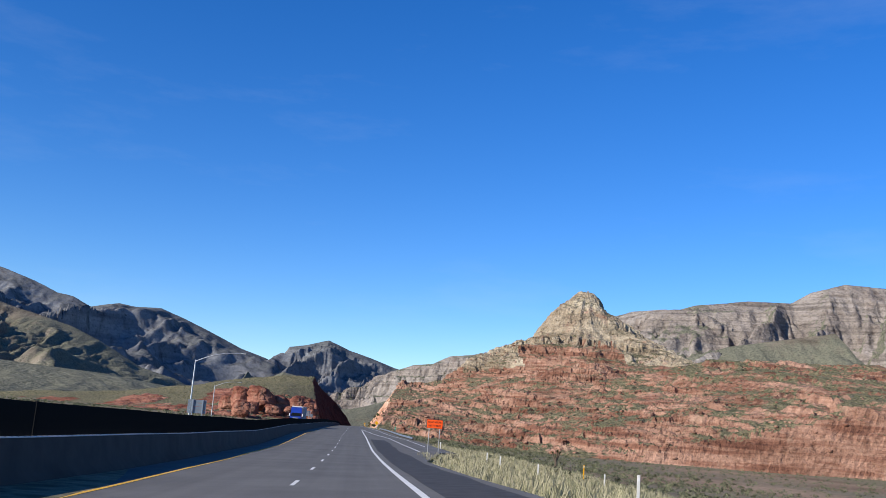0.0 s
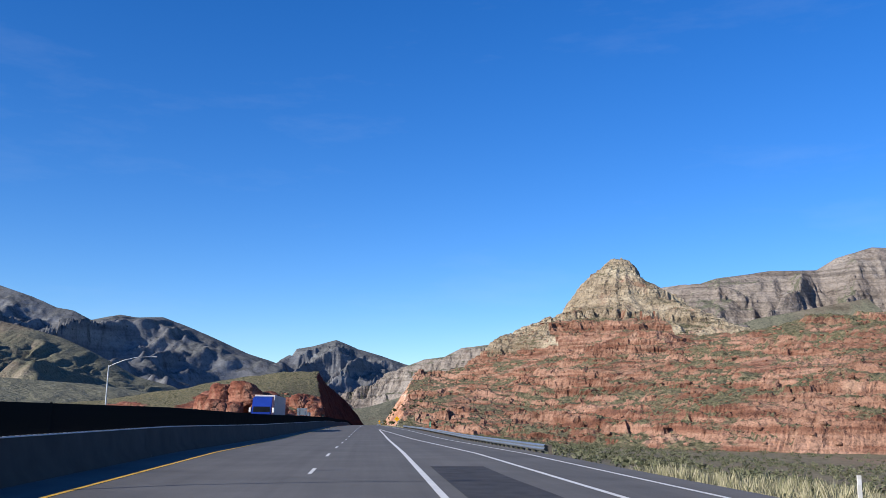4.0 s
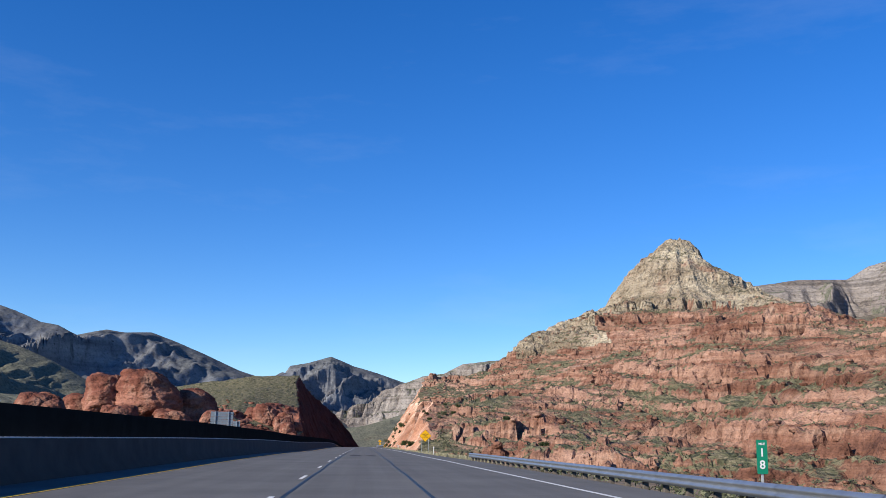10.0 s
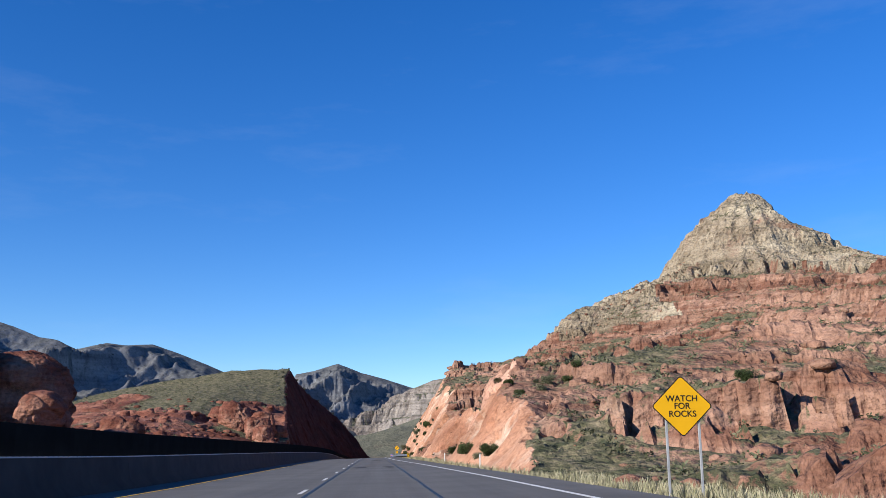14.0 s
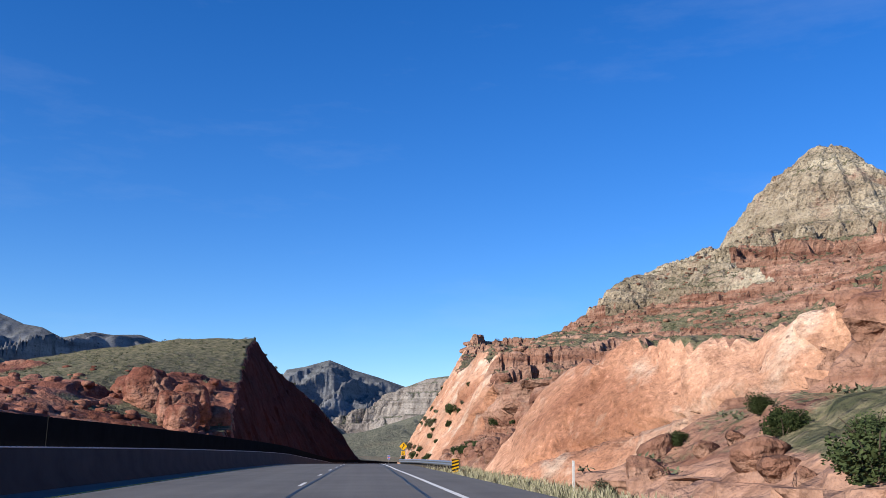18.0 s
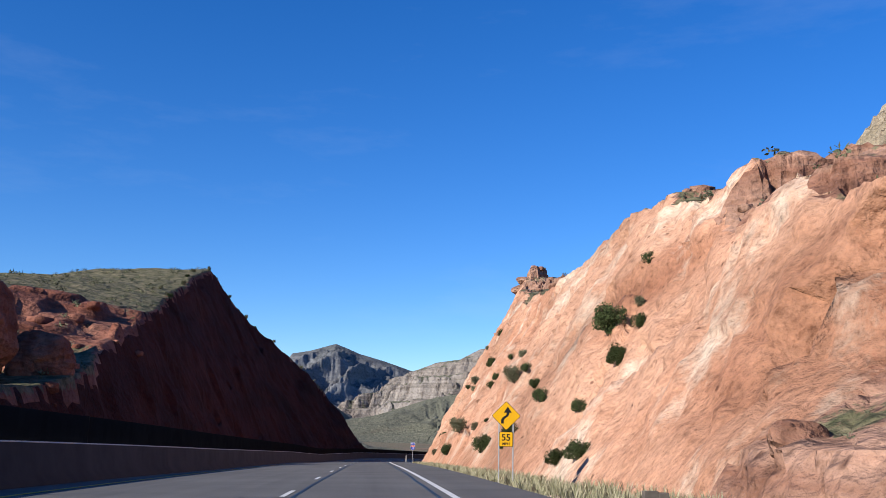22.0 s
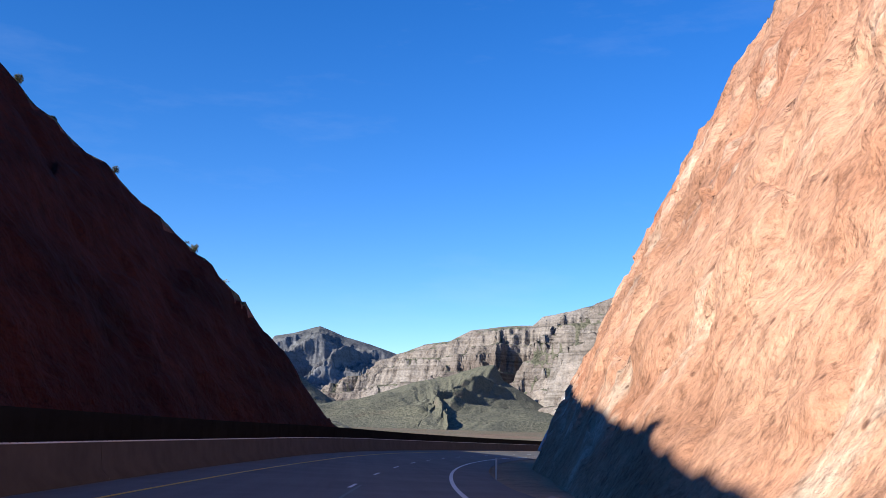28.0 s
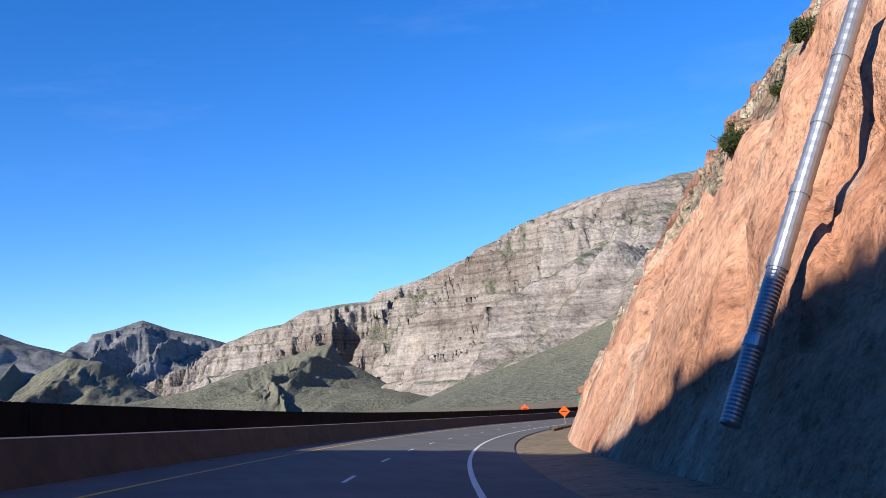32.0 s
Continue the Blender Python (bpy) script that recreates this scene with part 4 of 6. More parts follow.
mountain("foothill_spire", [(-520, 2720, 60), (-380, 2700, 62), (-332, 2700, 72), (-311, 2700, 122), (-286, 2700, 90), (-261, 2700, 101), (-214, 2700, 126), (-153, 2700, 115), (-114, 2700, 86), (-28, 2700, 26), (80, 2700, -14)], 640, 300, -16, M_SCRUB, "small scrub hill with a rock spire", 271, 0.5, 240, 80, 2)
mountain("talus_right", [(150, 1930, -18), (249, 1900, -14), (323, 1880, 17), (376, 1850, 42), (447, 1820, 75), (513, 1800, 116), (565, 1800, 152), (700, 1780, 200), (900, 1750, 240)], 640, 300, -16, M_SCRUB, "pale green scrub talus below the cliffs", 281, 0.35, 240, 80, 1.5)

# ---- median barrier with a dark glare screen ----
def barrier_u(s):
    return np.interp(s, BARRIER_AT[0], BARRIER_AT[1])


BARRIER_AT = ([0, 60, 140], [-7.9, -8.3, -9.3])
profile = [(-0.47, -0.3), (-0.47, 0.08), (-0.23, 0.33), (-0.12, 1.14), (-0.09, 1.17), (0.09, 1.17), (0.12, 1.14), (0.23, 0.33), (0.47, 0.08), (0.47, -0.3)]
barrier = tagged(new("median_barrier"), "long grey concrete median barrier with joints", "barrier")
SEG = 6.1
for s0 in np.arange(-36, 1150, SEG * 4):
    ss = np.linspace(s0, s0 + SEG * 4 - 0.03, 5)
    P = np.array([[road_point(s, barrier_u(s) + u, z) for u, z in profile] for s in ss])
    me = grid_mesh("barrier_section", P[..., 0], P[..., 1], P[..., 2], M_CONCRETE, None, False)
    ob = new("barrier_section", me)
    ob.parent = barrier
screen = tagged(new("glare_screen"), "dark glare screen of upright blades along the barrier", "fence")
def blade_shape():
    bm = bmesh.new()
    box(bm, -0.13, 0.13, -0.012, 0.012, 0, 0.86)
    me = bpy.data.meshes.new("blade")
    bm.to_mesh(me)
    bm.free()
    me.materials.append(M_SCREEN)
    return me


BLADE = blade_shape()
turn_b = math.atan2(0.55, 0.835)
far_v, far_f = [], []
for s_b in np.arange(-36, 1150, 0.45):
    x, y, z = road_point(s_b, barrier_u(s_b), 1.175)
    if 20 < s_b < 155:
        ob = new("blade", BLADE)
        ob.location, ob.rotation_euler, ob.parent = (x, y, z), (0, 0, turn_b), screen
        continue
    k = len(far_v)
    for v in BLADE.vertices:
        e, o, h = v.co
        far_v.append((x + e * 0.835 - o * 0.55, y + e * 0.55 + o * 0.835, z + h))
    far_f += [tuple(k + i for i in p.vertices) for p in BLADE.polygons]
ob = tagged(new("blades", mesh_from("blades", far_v, far_f, M_SCREEN, False)), kind="stuff")
ob.parent = screen
# added white strip that stands in for the sunlit top edge of the concrete
for s0 in np.arange(-36, 1150, SEG * 4):
    ss = np.linspace(s0, s0 + SEG * 4 - 0.03, 5)
    P = np.array([[road_point(s, barrier_u(s) + u, z) for u, z in ((-0.06, 1.172), (-0.06, 1.184), (0.085, 1.184), (0.115, 1.165), (0.115, 1.145), (0.112, 1.145))] for s in ss])
    ob = new("lit_edge_strip", grid_mesh("lit_edge_strip", P[..., 0], P[..., 1], P[..., 2], M_LEGEND, None, False))
    ob.parent = screen
for s0 in np.arange(-36, 1150, 12.2):
    bm = bmesh.new()
    x, y, z = road_point(s0 + 0.2, barrier_u(s0 + 0.2))
    box(bm, x - 0.03, x + 0.03, y - 0.04, y + 0.04, z + 1.16, z + 2.06, 0.006)
    part("screen_post", bm, M_SCREEN, screen)


# ---- lookups on the built hillsides ----
def right_height(x, y):
    j = int(np.argmin(np.abs(ry - y)))
    return float(np.interp(x, RX[j], RZ[j]))


def left_height(x, y):
    j = int(np.argmin(np.abs(ly - y)))
    return float(np.interp(x, LX[j], LZ[j]))


def on_face(y, h):
    """The place on the right-hand cutting at that y, h metres above the road."""
    j = int(np.argmin(np.abs(ry - y)))
    z = RZ[j, :110] - cz[j, 0]
    k = int(np.argmax(z > h))
    return Vector((RX[j, k], RY[j, k], RZ[j, k]))


def any_ground(x, y):
    return float(ground_height(np.array([x]), np.array([float(y)]))[0])


# ---- boulders ----
def rock_mesh(name, size, seed, material, levels=5, rough=0.42, square=0.85):
    """A block bounded by random joint planes with worn edges, bedding notches and a pitted skin."""
    bm = bmesh.new()
    bmesh.ops.create_icosphere(bm, subdivisions=levels, radius=1)
    P = np.array([v.co[:] for v in bm.verts])
    rg_ = np.random.default_rng(seed)
    normals = rg_.normal(size=(15, 3)) * np.array([1, 1, 0.8])
    normals = np.concatenate([normals / np.linalg.norm(normals, axis=1)[:, None], np.array([[0.12, -0.1, 0.98], [-0.9, -0.4, 0.1], [0.2, -0.97, 0.1]])])
    away = np.concatenate([rg_.uniform(0.72, 1.02, 15), rg_.uniform(0.72, 0.9, 3)])
    sharp = 9 + 14 * (1 - square)
    r = (np.sum(np.maximum(P @ normals.T, 1e-3) ** sharp / away ** sharp, axis=1) + 0.9 ** sharp) ** (-1 / sharp)
    q = P * r[:, None] * np.array(size)
    w, i = cells(q[:, 0] * 0.30 + seed, q[:, 1] * 0.30, q[:, 2] * 0.42 + 0.1 * q[:, 0], seed)
    n = fbm(q[:, 0] * 0.3 + seed, q[:, 1] * 0.3, q[:, 2] * 0.5, 6, 0.55, seed)
    lay = (q[:, 2] + 0.14 * q[:, 0] + 0.5 * n) * 0.75
    notch = np.maximum(0, 1 - np.abs(lay - np.round(lay)) / 0.09) * (vnoise(q[:, 0] * 0.2, q[:, 1] * 0.2, np.round(lay) * 3.1, seed) > -0.1)
    P = P * (r * (1 + rough * (0.38 * n + 0.26 * (i - 0.5) - 0.22 * (1 - step(0, 0.09, w)) - 0.10 * notch)))[:, None] * np.array(size)
    for v, p in zip(bm.verts, P):
        v.co = p
    me = bpy.data.meshes.new(name)
    bm.to_mesh(me)
    bm.free()
    me.materials.append(material)
    me.polygons.foreach_set("use_smooth", np.ones(len(me.polygons), bool))
    return me


def boulder(x, y, z, size, seed, material=M_DARKRED, label="rounded red sandstone boulder on a scrub slope"):
    ob = new("boulder", rock_mesh("boulder", size, seed, material))
    ob.location = (x, y, z)
    return tagged(ob, label, "boulder", "sandstone boulders")


left_rocks = [(-43, 434, 9.2, 6.8), (-51, 438, 8.0, 7.0), (-37, 427, 3.8, 3.8), (-46, 423, 4, 4.4), (-58, 442, 5.5, 5.6), (-35.5, 441, 7.2, 5.2),
              (-44, 374, 4, 3.6), (-31, 463, 2.5, 3.4), (-29, 454, 2, 2.8), (-34, 472, 3, 3.4), (-30, 430, 5, 2.3),
              (-37, 606, 9.3, 5.4), (-30, 590, 7, 3.8), (-27, 580, 5, 3.0), (-29, 599, 8, 4.2), (-42, 613, 9.5, 5.0), (-33, 612, 10, 3.2), (-26, 606, 6, 2.6)]
for i, (x, y, z, r) in enumerate(left_rocks):
    rr_ = random.Random(i)
    boulder(x, y, z, (r * rr_.uniform(0.9, 1.2), r * rr_.uniform(0.8, 1.1), r * rr_.uniform(0.85, 1.1)), 300 + i)
for i, (x, y, z, sx, sy, sz) in enumerate([(30.3, 722, 31.0, 3.0, 2.4, 1.5), (32.8, 724, 33.3, 3.4, 2.4, 1.1), (30.6, 721.5, 33.0, 2.2, 1.8, 0.8), (36.5, 726, 33.6, 2.4, 2.2, 1.3), (32.0, 718, 30.2, 2.6, 2.2, 1.3)]):
    ob = new("boulder", rock_mesh("boulder", (sx, sy, sz), 340 + i, M_RED, 5, 0.22, 0.55))
    ob.location = (x, y, z)
    tagged(ob, "blocky red rock perched over the road cutting", "boulder", "perched blocks")
for i, (x, y, dz, r) in enumerate([(14, 537, 0.2, 1.3), (12.5, 531, 0.2, 1.0), (15.5, 532, 0.3, 1.2), (11.5, 536, 0.1, 0.8), (12, 527, 0.1, 0.9), (13.4, 522, 0.2, 1.1), (16.5, 541, 0.3, 1.5), (14.6, 545, 0.2, 1.0), (17, 526, 0.4, 1.6), (12.4, 540, 0.1, 0.7), (10.8, 533, 0.1, 0.6), (11.2, 529, 0.1, 0.7), (18.2, 534, 0.4, 1.7)]):
    ob = new("boulder", rock_mesh("boulder", (r * 0.75, r * 0.65, r * 0.55), 360 + i, M_RED, 4, 0.4, 0.6))
    ob.location, ob.rotation_euler = (x, y, right_height(x, y) + dz * 0.4), (0.2 * (i % 3), 0.25 * (i % 2), i * 1.3)
    tagged(ob, "fallen red sandstone block beside the cutting", "boulder", "fallen blocks")


rubble = [rock_mesh("boulder", (1.0, 0.85, 0.7), 420 + i, M_RED, 3, 0.5, 0.5) for i in range(5)]
rb_ = random.Random(77)
for i in range(64):
    y = rb_.uniform(502, 552) if i < 50 else rb_.uniform(443, 470)
    j = int(np.argmin(np.abs(ry - y)))
    u = foot[j, 0] + rb_.uniform(0.0, 2.2 if i % 3 else 7.5)
    x, r = float(road_of(y)[0]) + u, rb_.uniform(0.35, 0.95) * (1 if i % 3 else 0.8)
    ob = new("boulder", rubble[i % 5])
    ob.matrix_basis = pose(x, y, right_height(x, y) + 0.15 * r, rb_.uniform(-25, 25), rb_.uniform(-25, 25), rb_.uniform(0, 360)) @ Matrix.Diagonal((r, r, r, 1))
    tagged(ob, "angular red rubble block on the bench below the cliff", "boulder", "rubble blocks")


# ---- plants ----
def leaf_crown(seed, radius, height, count, leaf, squash=1.0):
    """Small tilted leaf quads on a branched, uneven crown."""
    r = random.Random(seed)
    lobes = [(Vector((r.uniform(-0.5, 0.5), r.uniform(-0.5, 0.5), r.uniform(0.18, 0.62))), r.uniform(0.26, 0.46)) for _ in range(13)]
    verts, faces = [], []
    for i in range(count):
        c, q = r.choice(lobes)
        d = Vector((r.gauss(0, 1), r.gauss(0, 1), r.gauss(0, 1))).normalized() * q * r.uniform(0.45, 1.08)
        p = c + d
        p = Vector((p.x * radius, p.y * radius, max(0.02, p.z * height)))
        a = Vector((r.uniform(-1, 1), r.uniform(-1, 1), r.uniform(-0.4, 1))).normalized() * leaf * r.uniform(0.6, 1.3)
        b = a.orthogonal().normalized() * leaf * r.uniform(0.4, 0.8)
        k = len(verts)
        verts += [p - a * 0.5, p + b * 0.5, p + a * 0.5, p - b * 0.5]
        faces.append((k, k + 1, k + 2, k + 3))
    return verts, faces


def bush_thing(seed, material, label, group, bare=False):
    base = tagged(new("bush"), label, "bush", group)
    bm = bmesh.new()
    r = random.Random(seed + 50)
    for _ in range(9):
        a, l = r.uniform(0, 6.28), r.uniform(0.3, 0.55)
        tip = Vector((math.cos(a) * l, math.sin(a) * l, r.uniform(0.4, 0.8)))
        tube(bm, [(0, 0, -0.1), tip * 0.5 + Vector((0, 0, 0.05)), tip], [0.03, 0.018, 0.008], 5)
    part("branching_stem", bm, M_TWIG, base)
    v, f = leaf_crown(seed, 0.66, 0.85, 2200 if bare else 3600, 0.075)
    ob = new("crown", mesh_from("crown", v, f, material, False))
    ob.parent = base
    return base


protos = [bush_thing(1, M_LEAF, "dark green juniper-like bush growing on bare rock", "bushes of the cutting"),
          bush_thing(2, M_LEAF, "dense dark green bush on the red cut face", "bushes of the cutting"),
          bush_thing(3, M_SAGE, "grey-green dry bush on the red cut face", "bushes of the cutting", True)]
# y, metres above the road, width
cut_bushes = [(659, 9.6, 1.4), (650.8, 9.1, 0.8), (650.7, 12.0, 1.6), (667.9, 18.3, 1.5), (644.2, 4.2, 0.8), (650.9, 3.2, 0.5), (655.7, 5.3, 0.5), (660.1, 3.5, 0.7), (648.6, 1.0, 0.9), (637.4, 1.7, 0.35), (652.7, 2.4, 0.4), (687.6, 18.5, 0.9),
              (581, 7.6, 1.9), (577.3, 5.5, 1.3), (578, 7.3, 1.0), (583.1, 12, 0.9), (580.7, 9.1, 0.7), (587.7, 3.9, 1.0), (590.9, 2.0, 1.1), (591.9, 1.2, 0.7), (600.6, 1.2, 1.5), (608.1, 6.5, 1.6), (623.1, 10.1, 0.7), (629.9, 8.9, 0.9),
              (617.7, 3.2, 1.0), (627.5, 7.6, 0.9), (624.8, 3.1, 1.7), (627.7, 0.9, 1.3)]
for i, (y, h, w) in enumerate(cut_bushes):
    p = on_face(y, h)
    src = protos[(i * 7) % 5 % 3] if i % 4 else protos[2 if i % 8 == 0 else 0]
    copy_thing(src, pose(p.x - 0.1, p.y, p.z - 0.15, 0, -18, i * 67) @ Matrix.Diagonal((w * 0.95, w * 0.95, w * 1.1, 1)))
low_bushes = [(615.4, 3.7, 0.5), (659.6, 9.6, 0.8), (577.9, 2.9, 0.9), (570.7, 0.6, 1.2), (576.3, 0.5, 0.4), (574.2, 0.5, 1.1), (553.2, 4.4, 1.4), (540.3, 1.9, 1.2), (538.7, 1.8, 0.7), (534.8, 1.1, 1.2), (540.1, 2.3, 0.6), (527, 1.7, 1.0), (526.5, 1.1, 1.2), (523.4, 1.2, 0.6),
              (549, 4.6, 1.0), (545, 4.3, 0.9), (551, 4.4, 0.7), (452, 2.2, 1.0), (455, 1.2, 1.1), (449, 1.4, 0.9), (458, 2.6, 0.9), (462, 1.6, 1.2), (466, 2.4, 1.0), (469, 1.3, 0.8), (454, 0.7, 1.2), (790, 12, 1.2), (787, 10, 1.4), (783, 11, 0.9), (781, 12, 1.1)]
for i, (y, h, w) in enumerate(low_bushes):
    p = on_face(y, h)
    copy_thing(protos[(i + 1) % 2], pose(p.x, p.y, p.z - 0.1, 0, -10, i * 41) @ Matrix.Diagonal((w * 1.0, w * 1.0, w * 0.95, 1)))
for i, (x, y, w) in enumerate([(8.3, 411, 1.0), (7.8, 415, 0.6), (7.8, 422.5, 1.05), (7.9, 429, 0.5), (11.6, 431, 0.6), (11.7, 425, 0.6), (12.2, 421.6, 0.65), (14, 421.6, 0.7), (17.8, 425, 0.65), (16.8, 424.7, 0.65), (14.1, 424.5, 0.45), (8.2, 441, 0.9), (9.2, 452, 1.0), (8.3, 468, 0.7), (18.5, 454, 0.8), (16.0, 432, 0.85), (15.0, 424, 0.9), (18.0, 428, 0.7), (21, 446, 0.7), (20, 372, 1.1), (27, 385, 1.2), (24, 402, 1.0)]):
    copy_thing(protos[(0, 2, 1)[i % 3]], pose(x, y, max(right_height(x, y), any_ground(x, y)) - 0.1, 0, 0, i * 53) @ Matrix.Diagonal((w * 1.5, w * 1.5, w * 1.2, 1)))
for i, pr in enumerate(protos):
    p = on_face(596 + 9 * i, 5.5 + 2 * i)
    pr.matrix_basis = pose(p.x, p.y, p.z - 0.1, 0, -15, 30 * i) @ Matrix.Diagonal((0.9, 0.9, 0.9, 1))

# skyline shrubs on the left cut
for i, (y, back) in enumerate([(668, 0.4), (676, 2.0), (690, 0.5), (702, 0.8), (712, 1.5), (719, 0.4), (727, 0.6), (736, 0.3), (747, 0.2), (752, 0.8), (761, 0.3), (776, 0.2)]):
    j = int(np.argmin(np.abs(ly - y)))
    k = int(np.where(~cutl_on[j])[0].max()) - int(back * 2)
    b = copy_thing(protos[2 if i % 3 else 0], pose(LX[j, k], LY[j, k], LZ[j, k] - 0.1, 0, 0, i * 77) @ Matrix.Diagonal((1.0, 1.0, 0.85 + 0.25 * (i % 3), 1)))
    tagged(b, "sparse grey-green bush on the skyline", "bush", "skyline bushes")


def scatter(name, label, category, places, scales, proto, material, seed, lean=0.0):
    """Many copies of a small shape in one mesh."""
    v0, f0 = proto
    v0, f0 = np.array([tuple(v) for v in v0]), np.array(f0)
    rg = np.random.default_rng(seed)
    n = len(places)
    a = rg.uniform(0, 2 * np.pi, n)
    c, s_ = np.cos(a)[:, None], np.sin(a)[:, None]
    sc = np.asarray(scales)[:, None]
    zs = rg.uniform(0.75, 1.3, n)[:, None]
    X = places[:, 0:1] + sc * (c * v0[:, 0] - s_ * v0[:, 1])
    Y = places[:, 1:2] + sc * (s_ * v0[:, 0] + c * v0[:, 1])
    Z = places[:, 2:3] + sc * zs * v0[:, 2]
    V = np.stack([X, Y, Z], -1).reshape(-1, 3)
    F = (f0[None] + (np.arange(n) * len(v0))[:, None, None]).reshape(-1, f0.shape[1])
    me = bpy.data.meshes.new(name)
    me.vertices.add(len(V))
    me.vertices.foreach_set("co", V.astype(np.float32).ravel())
    me.loops.add(F.size)
    me.loops.foreach_set("vertex_index", F.astype(np.int32).ravel())
    me.polygons.add(len(F))
    me.polygons.foreach_set("loop_start", np.arange(0, F.size, F.shape[1], dtype=np.int32))
    me.materials.append(material)
    me.update(calc_edges=True)
    return tagged(new(name, me), label, category, kind="stuff")


def pick(mask, X, Y, Z, count, seed, weight=None):
    rg = np.random.default_rng(seed)
    k = np.flatnonzero(mask.ravel())
    w = None
    if weight is not None:
        w = weight.ravel()[k]
        w = w / w.sum()
    k = rg.choice(k, min(count, len(k)), False, w)
    return np.stack([X.ravel()[k], Y.ravel()[k], Z.ravel()[k]], 1), rg


sage_clump = leaf_crown(11, 0.6, 0.55, 24, 0.24)
small_clump = leaf_crown(12, 0.6, 0.5, 16, 0.26)
area = np.abs(np.gradient(RX, axis=1) * np.gradient(RY, axis=0))
soil_r = 0.92 - 0.60 * slope + 0.45 * fbm(RX * 0.05, RY * 0.05, 0 * RX, 4, 0.5, 81)
ok = ((~on_cut) | (wild > 0.6)) & (soil_r > 0.28) & (RZ > gz - 0.3) & (RY < 800) & (RX < 190) & ~((RX < 48) & (RY > 585) & (RY < 706))
pts, rg = pick(ok, RX, RY, RZ, 10500, 1, area * np.clip(soil_r, 0.1, 1))
scatter("sage_scrub", "grey-green sage clumps over the red hillside", "scrub", pts, rg.uniform(0.3, 1.0, len(pts)) ** 1.5 * np.where(wild[np.clip(np.searchsorted(ry, pts[:, 1]), 0, len(ry) - 1), 40] > 0.5, 1.0, 1.35), sage_clump, M_SAGE, 2)
ok = (~cutl_on) & (LY < 830)
areal = np.abs(np.gradient(LX, axis=1) * np.gradient(LY, axis=0))
pts, rg = pick(ok, LX, LY, LZ, 6000, 3, areal * (1.05 - 0.8 * rk) * np.where(LX > -130, 3.0, 1.0))
scatter("hilltop_scrub", "low sage scrub over the hilltop", "scrub", pts, rg.uniform(0.5, 1.3, len(pts)), sage_clump, M_SAGE, 4)
rg = np.random.default_rng(9)
n = 4800
xs = np.concatenate([rg.uniform(11, 60, n // 2), rg.uniform(20, 190, n // 2)])
ys = np.concatenate([rg.uniform(10, 330, n // 2), rg.uniform(40, 330, n // 2)])
keep = (xs > np.interp(ys, RAMP_LINE[0], np.array(RAMP_LINE[1]) + 7.5)) | ((ys < 85) & (xs > 12))
xs, ys = xs[keep], ys[keep]
pts = np.stack([xs, ys, ground_height(xs, ys)], 1)
scatter("plain_scrub", "dark green and grey scrub on the flat desert", "scrub", pts, rg.uniform(0.5, 1.25, len(pts)), sage_clump, M_SAGE, 5)
xs, ys = rg.uniform(-150, -25, 2600), rg.uniform(60, 360, 2600)
scatter("verge_scrub", "sage scrub beyond the opposite carriageway", "scrub", np.stack([xs, ys, ground_height(xs, ys)], 1), rg.uniform(0.6, 1.4, 2600), small_clump, M_SAGE, 6)


def grass_tuft(seed, count=16):
    r = random.Random(seed)
    v, f = [], []
    for _ in range(count):
        a, o = r.uniform(0, 6.28), r.uniform(0, 0.22)
        x, y, h, l = o * math.cos(a), o * math.sin(a), r.uniform(0.3, 0.8), r.uniform(0.05, 0.3)
        w = 0.014
        k = len(v)
        v += [(x - w, y, 0), (x + w, y, 0), (x + w * 0.5 + l * math.cos(a) * 0.5, y + l * math.sin(a) * 0.5, h * 0.65), (x + l * math.cos(a), y + l * math.sin(a), h)]
        f.append((k, k + 1, k + 2, k + 3))
    return v, f


def verge(s0, s1, inner, outer, count, seed):
    g = np.random.default_rng(seed)
    s = g.uniform(s0, s1, count)
    u = np.interp(s, *inner) + (np.interp(s, *outer) - np.interp(s, *inner)) * g.uniform(0, 1, count) ** 1.3
    x, y, _ = road_point(s, u)
    return np.stack([x, y, ground_height(x, y) - 0.02], 1), g


pts, g = verge(345, 668, ([345, 450, 600, 668], [7.4, 4.9, 5.0, 4.9]), ([345, 420, 480, 545, 600, 668], [16, 8.5, 7.2, 10, 8.4, 6.6]), 8200, 21)
scatter("verge_grass", "tall yellow-green grass along the foot of the cutting", "grass", pts, g.uniform(0.25, 0.7, len(pts)), grass_tuft(3, 20), M_GRASS, 22)
pts, g = verge(6, 135, ([6, 60, 86, 93, 100, 135], [5.0, 5.0, 5.6, 10.5, 12.0, 11]), ([6, 60, 100, 135], [22, 24, 24, 20]), 5600, 23)
scatter("dry_grass", "pale dry grass beside the slip road", "grass", pts, g.uniform(0.4, 0.9, len(pts)), grass_tuft(4, 20), M_GRASS, 24)
pts, g = verge(-20, 60, ([-20, 60], [4.6, 4.9]), ([-20, 10, 40, 60], [9, 8, 6.5, 5.6]), 900, 27)
scatter("gore_grass", "pale dry grass between the highway and the slip road", "grass", pts, g.uniform(0.3, 0.7, len(pts)), grass_tuft(5, 18), M_GRASS, 28)

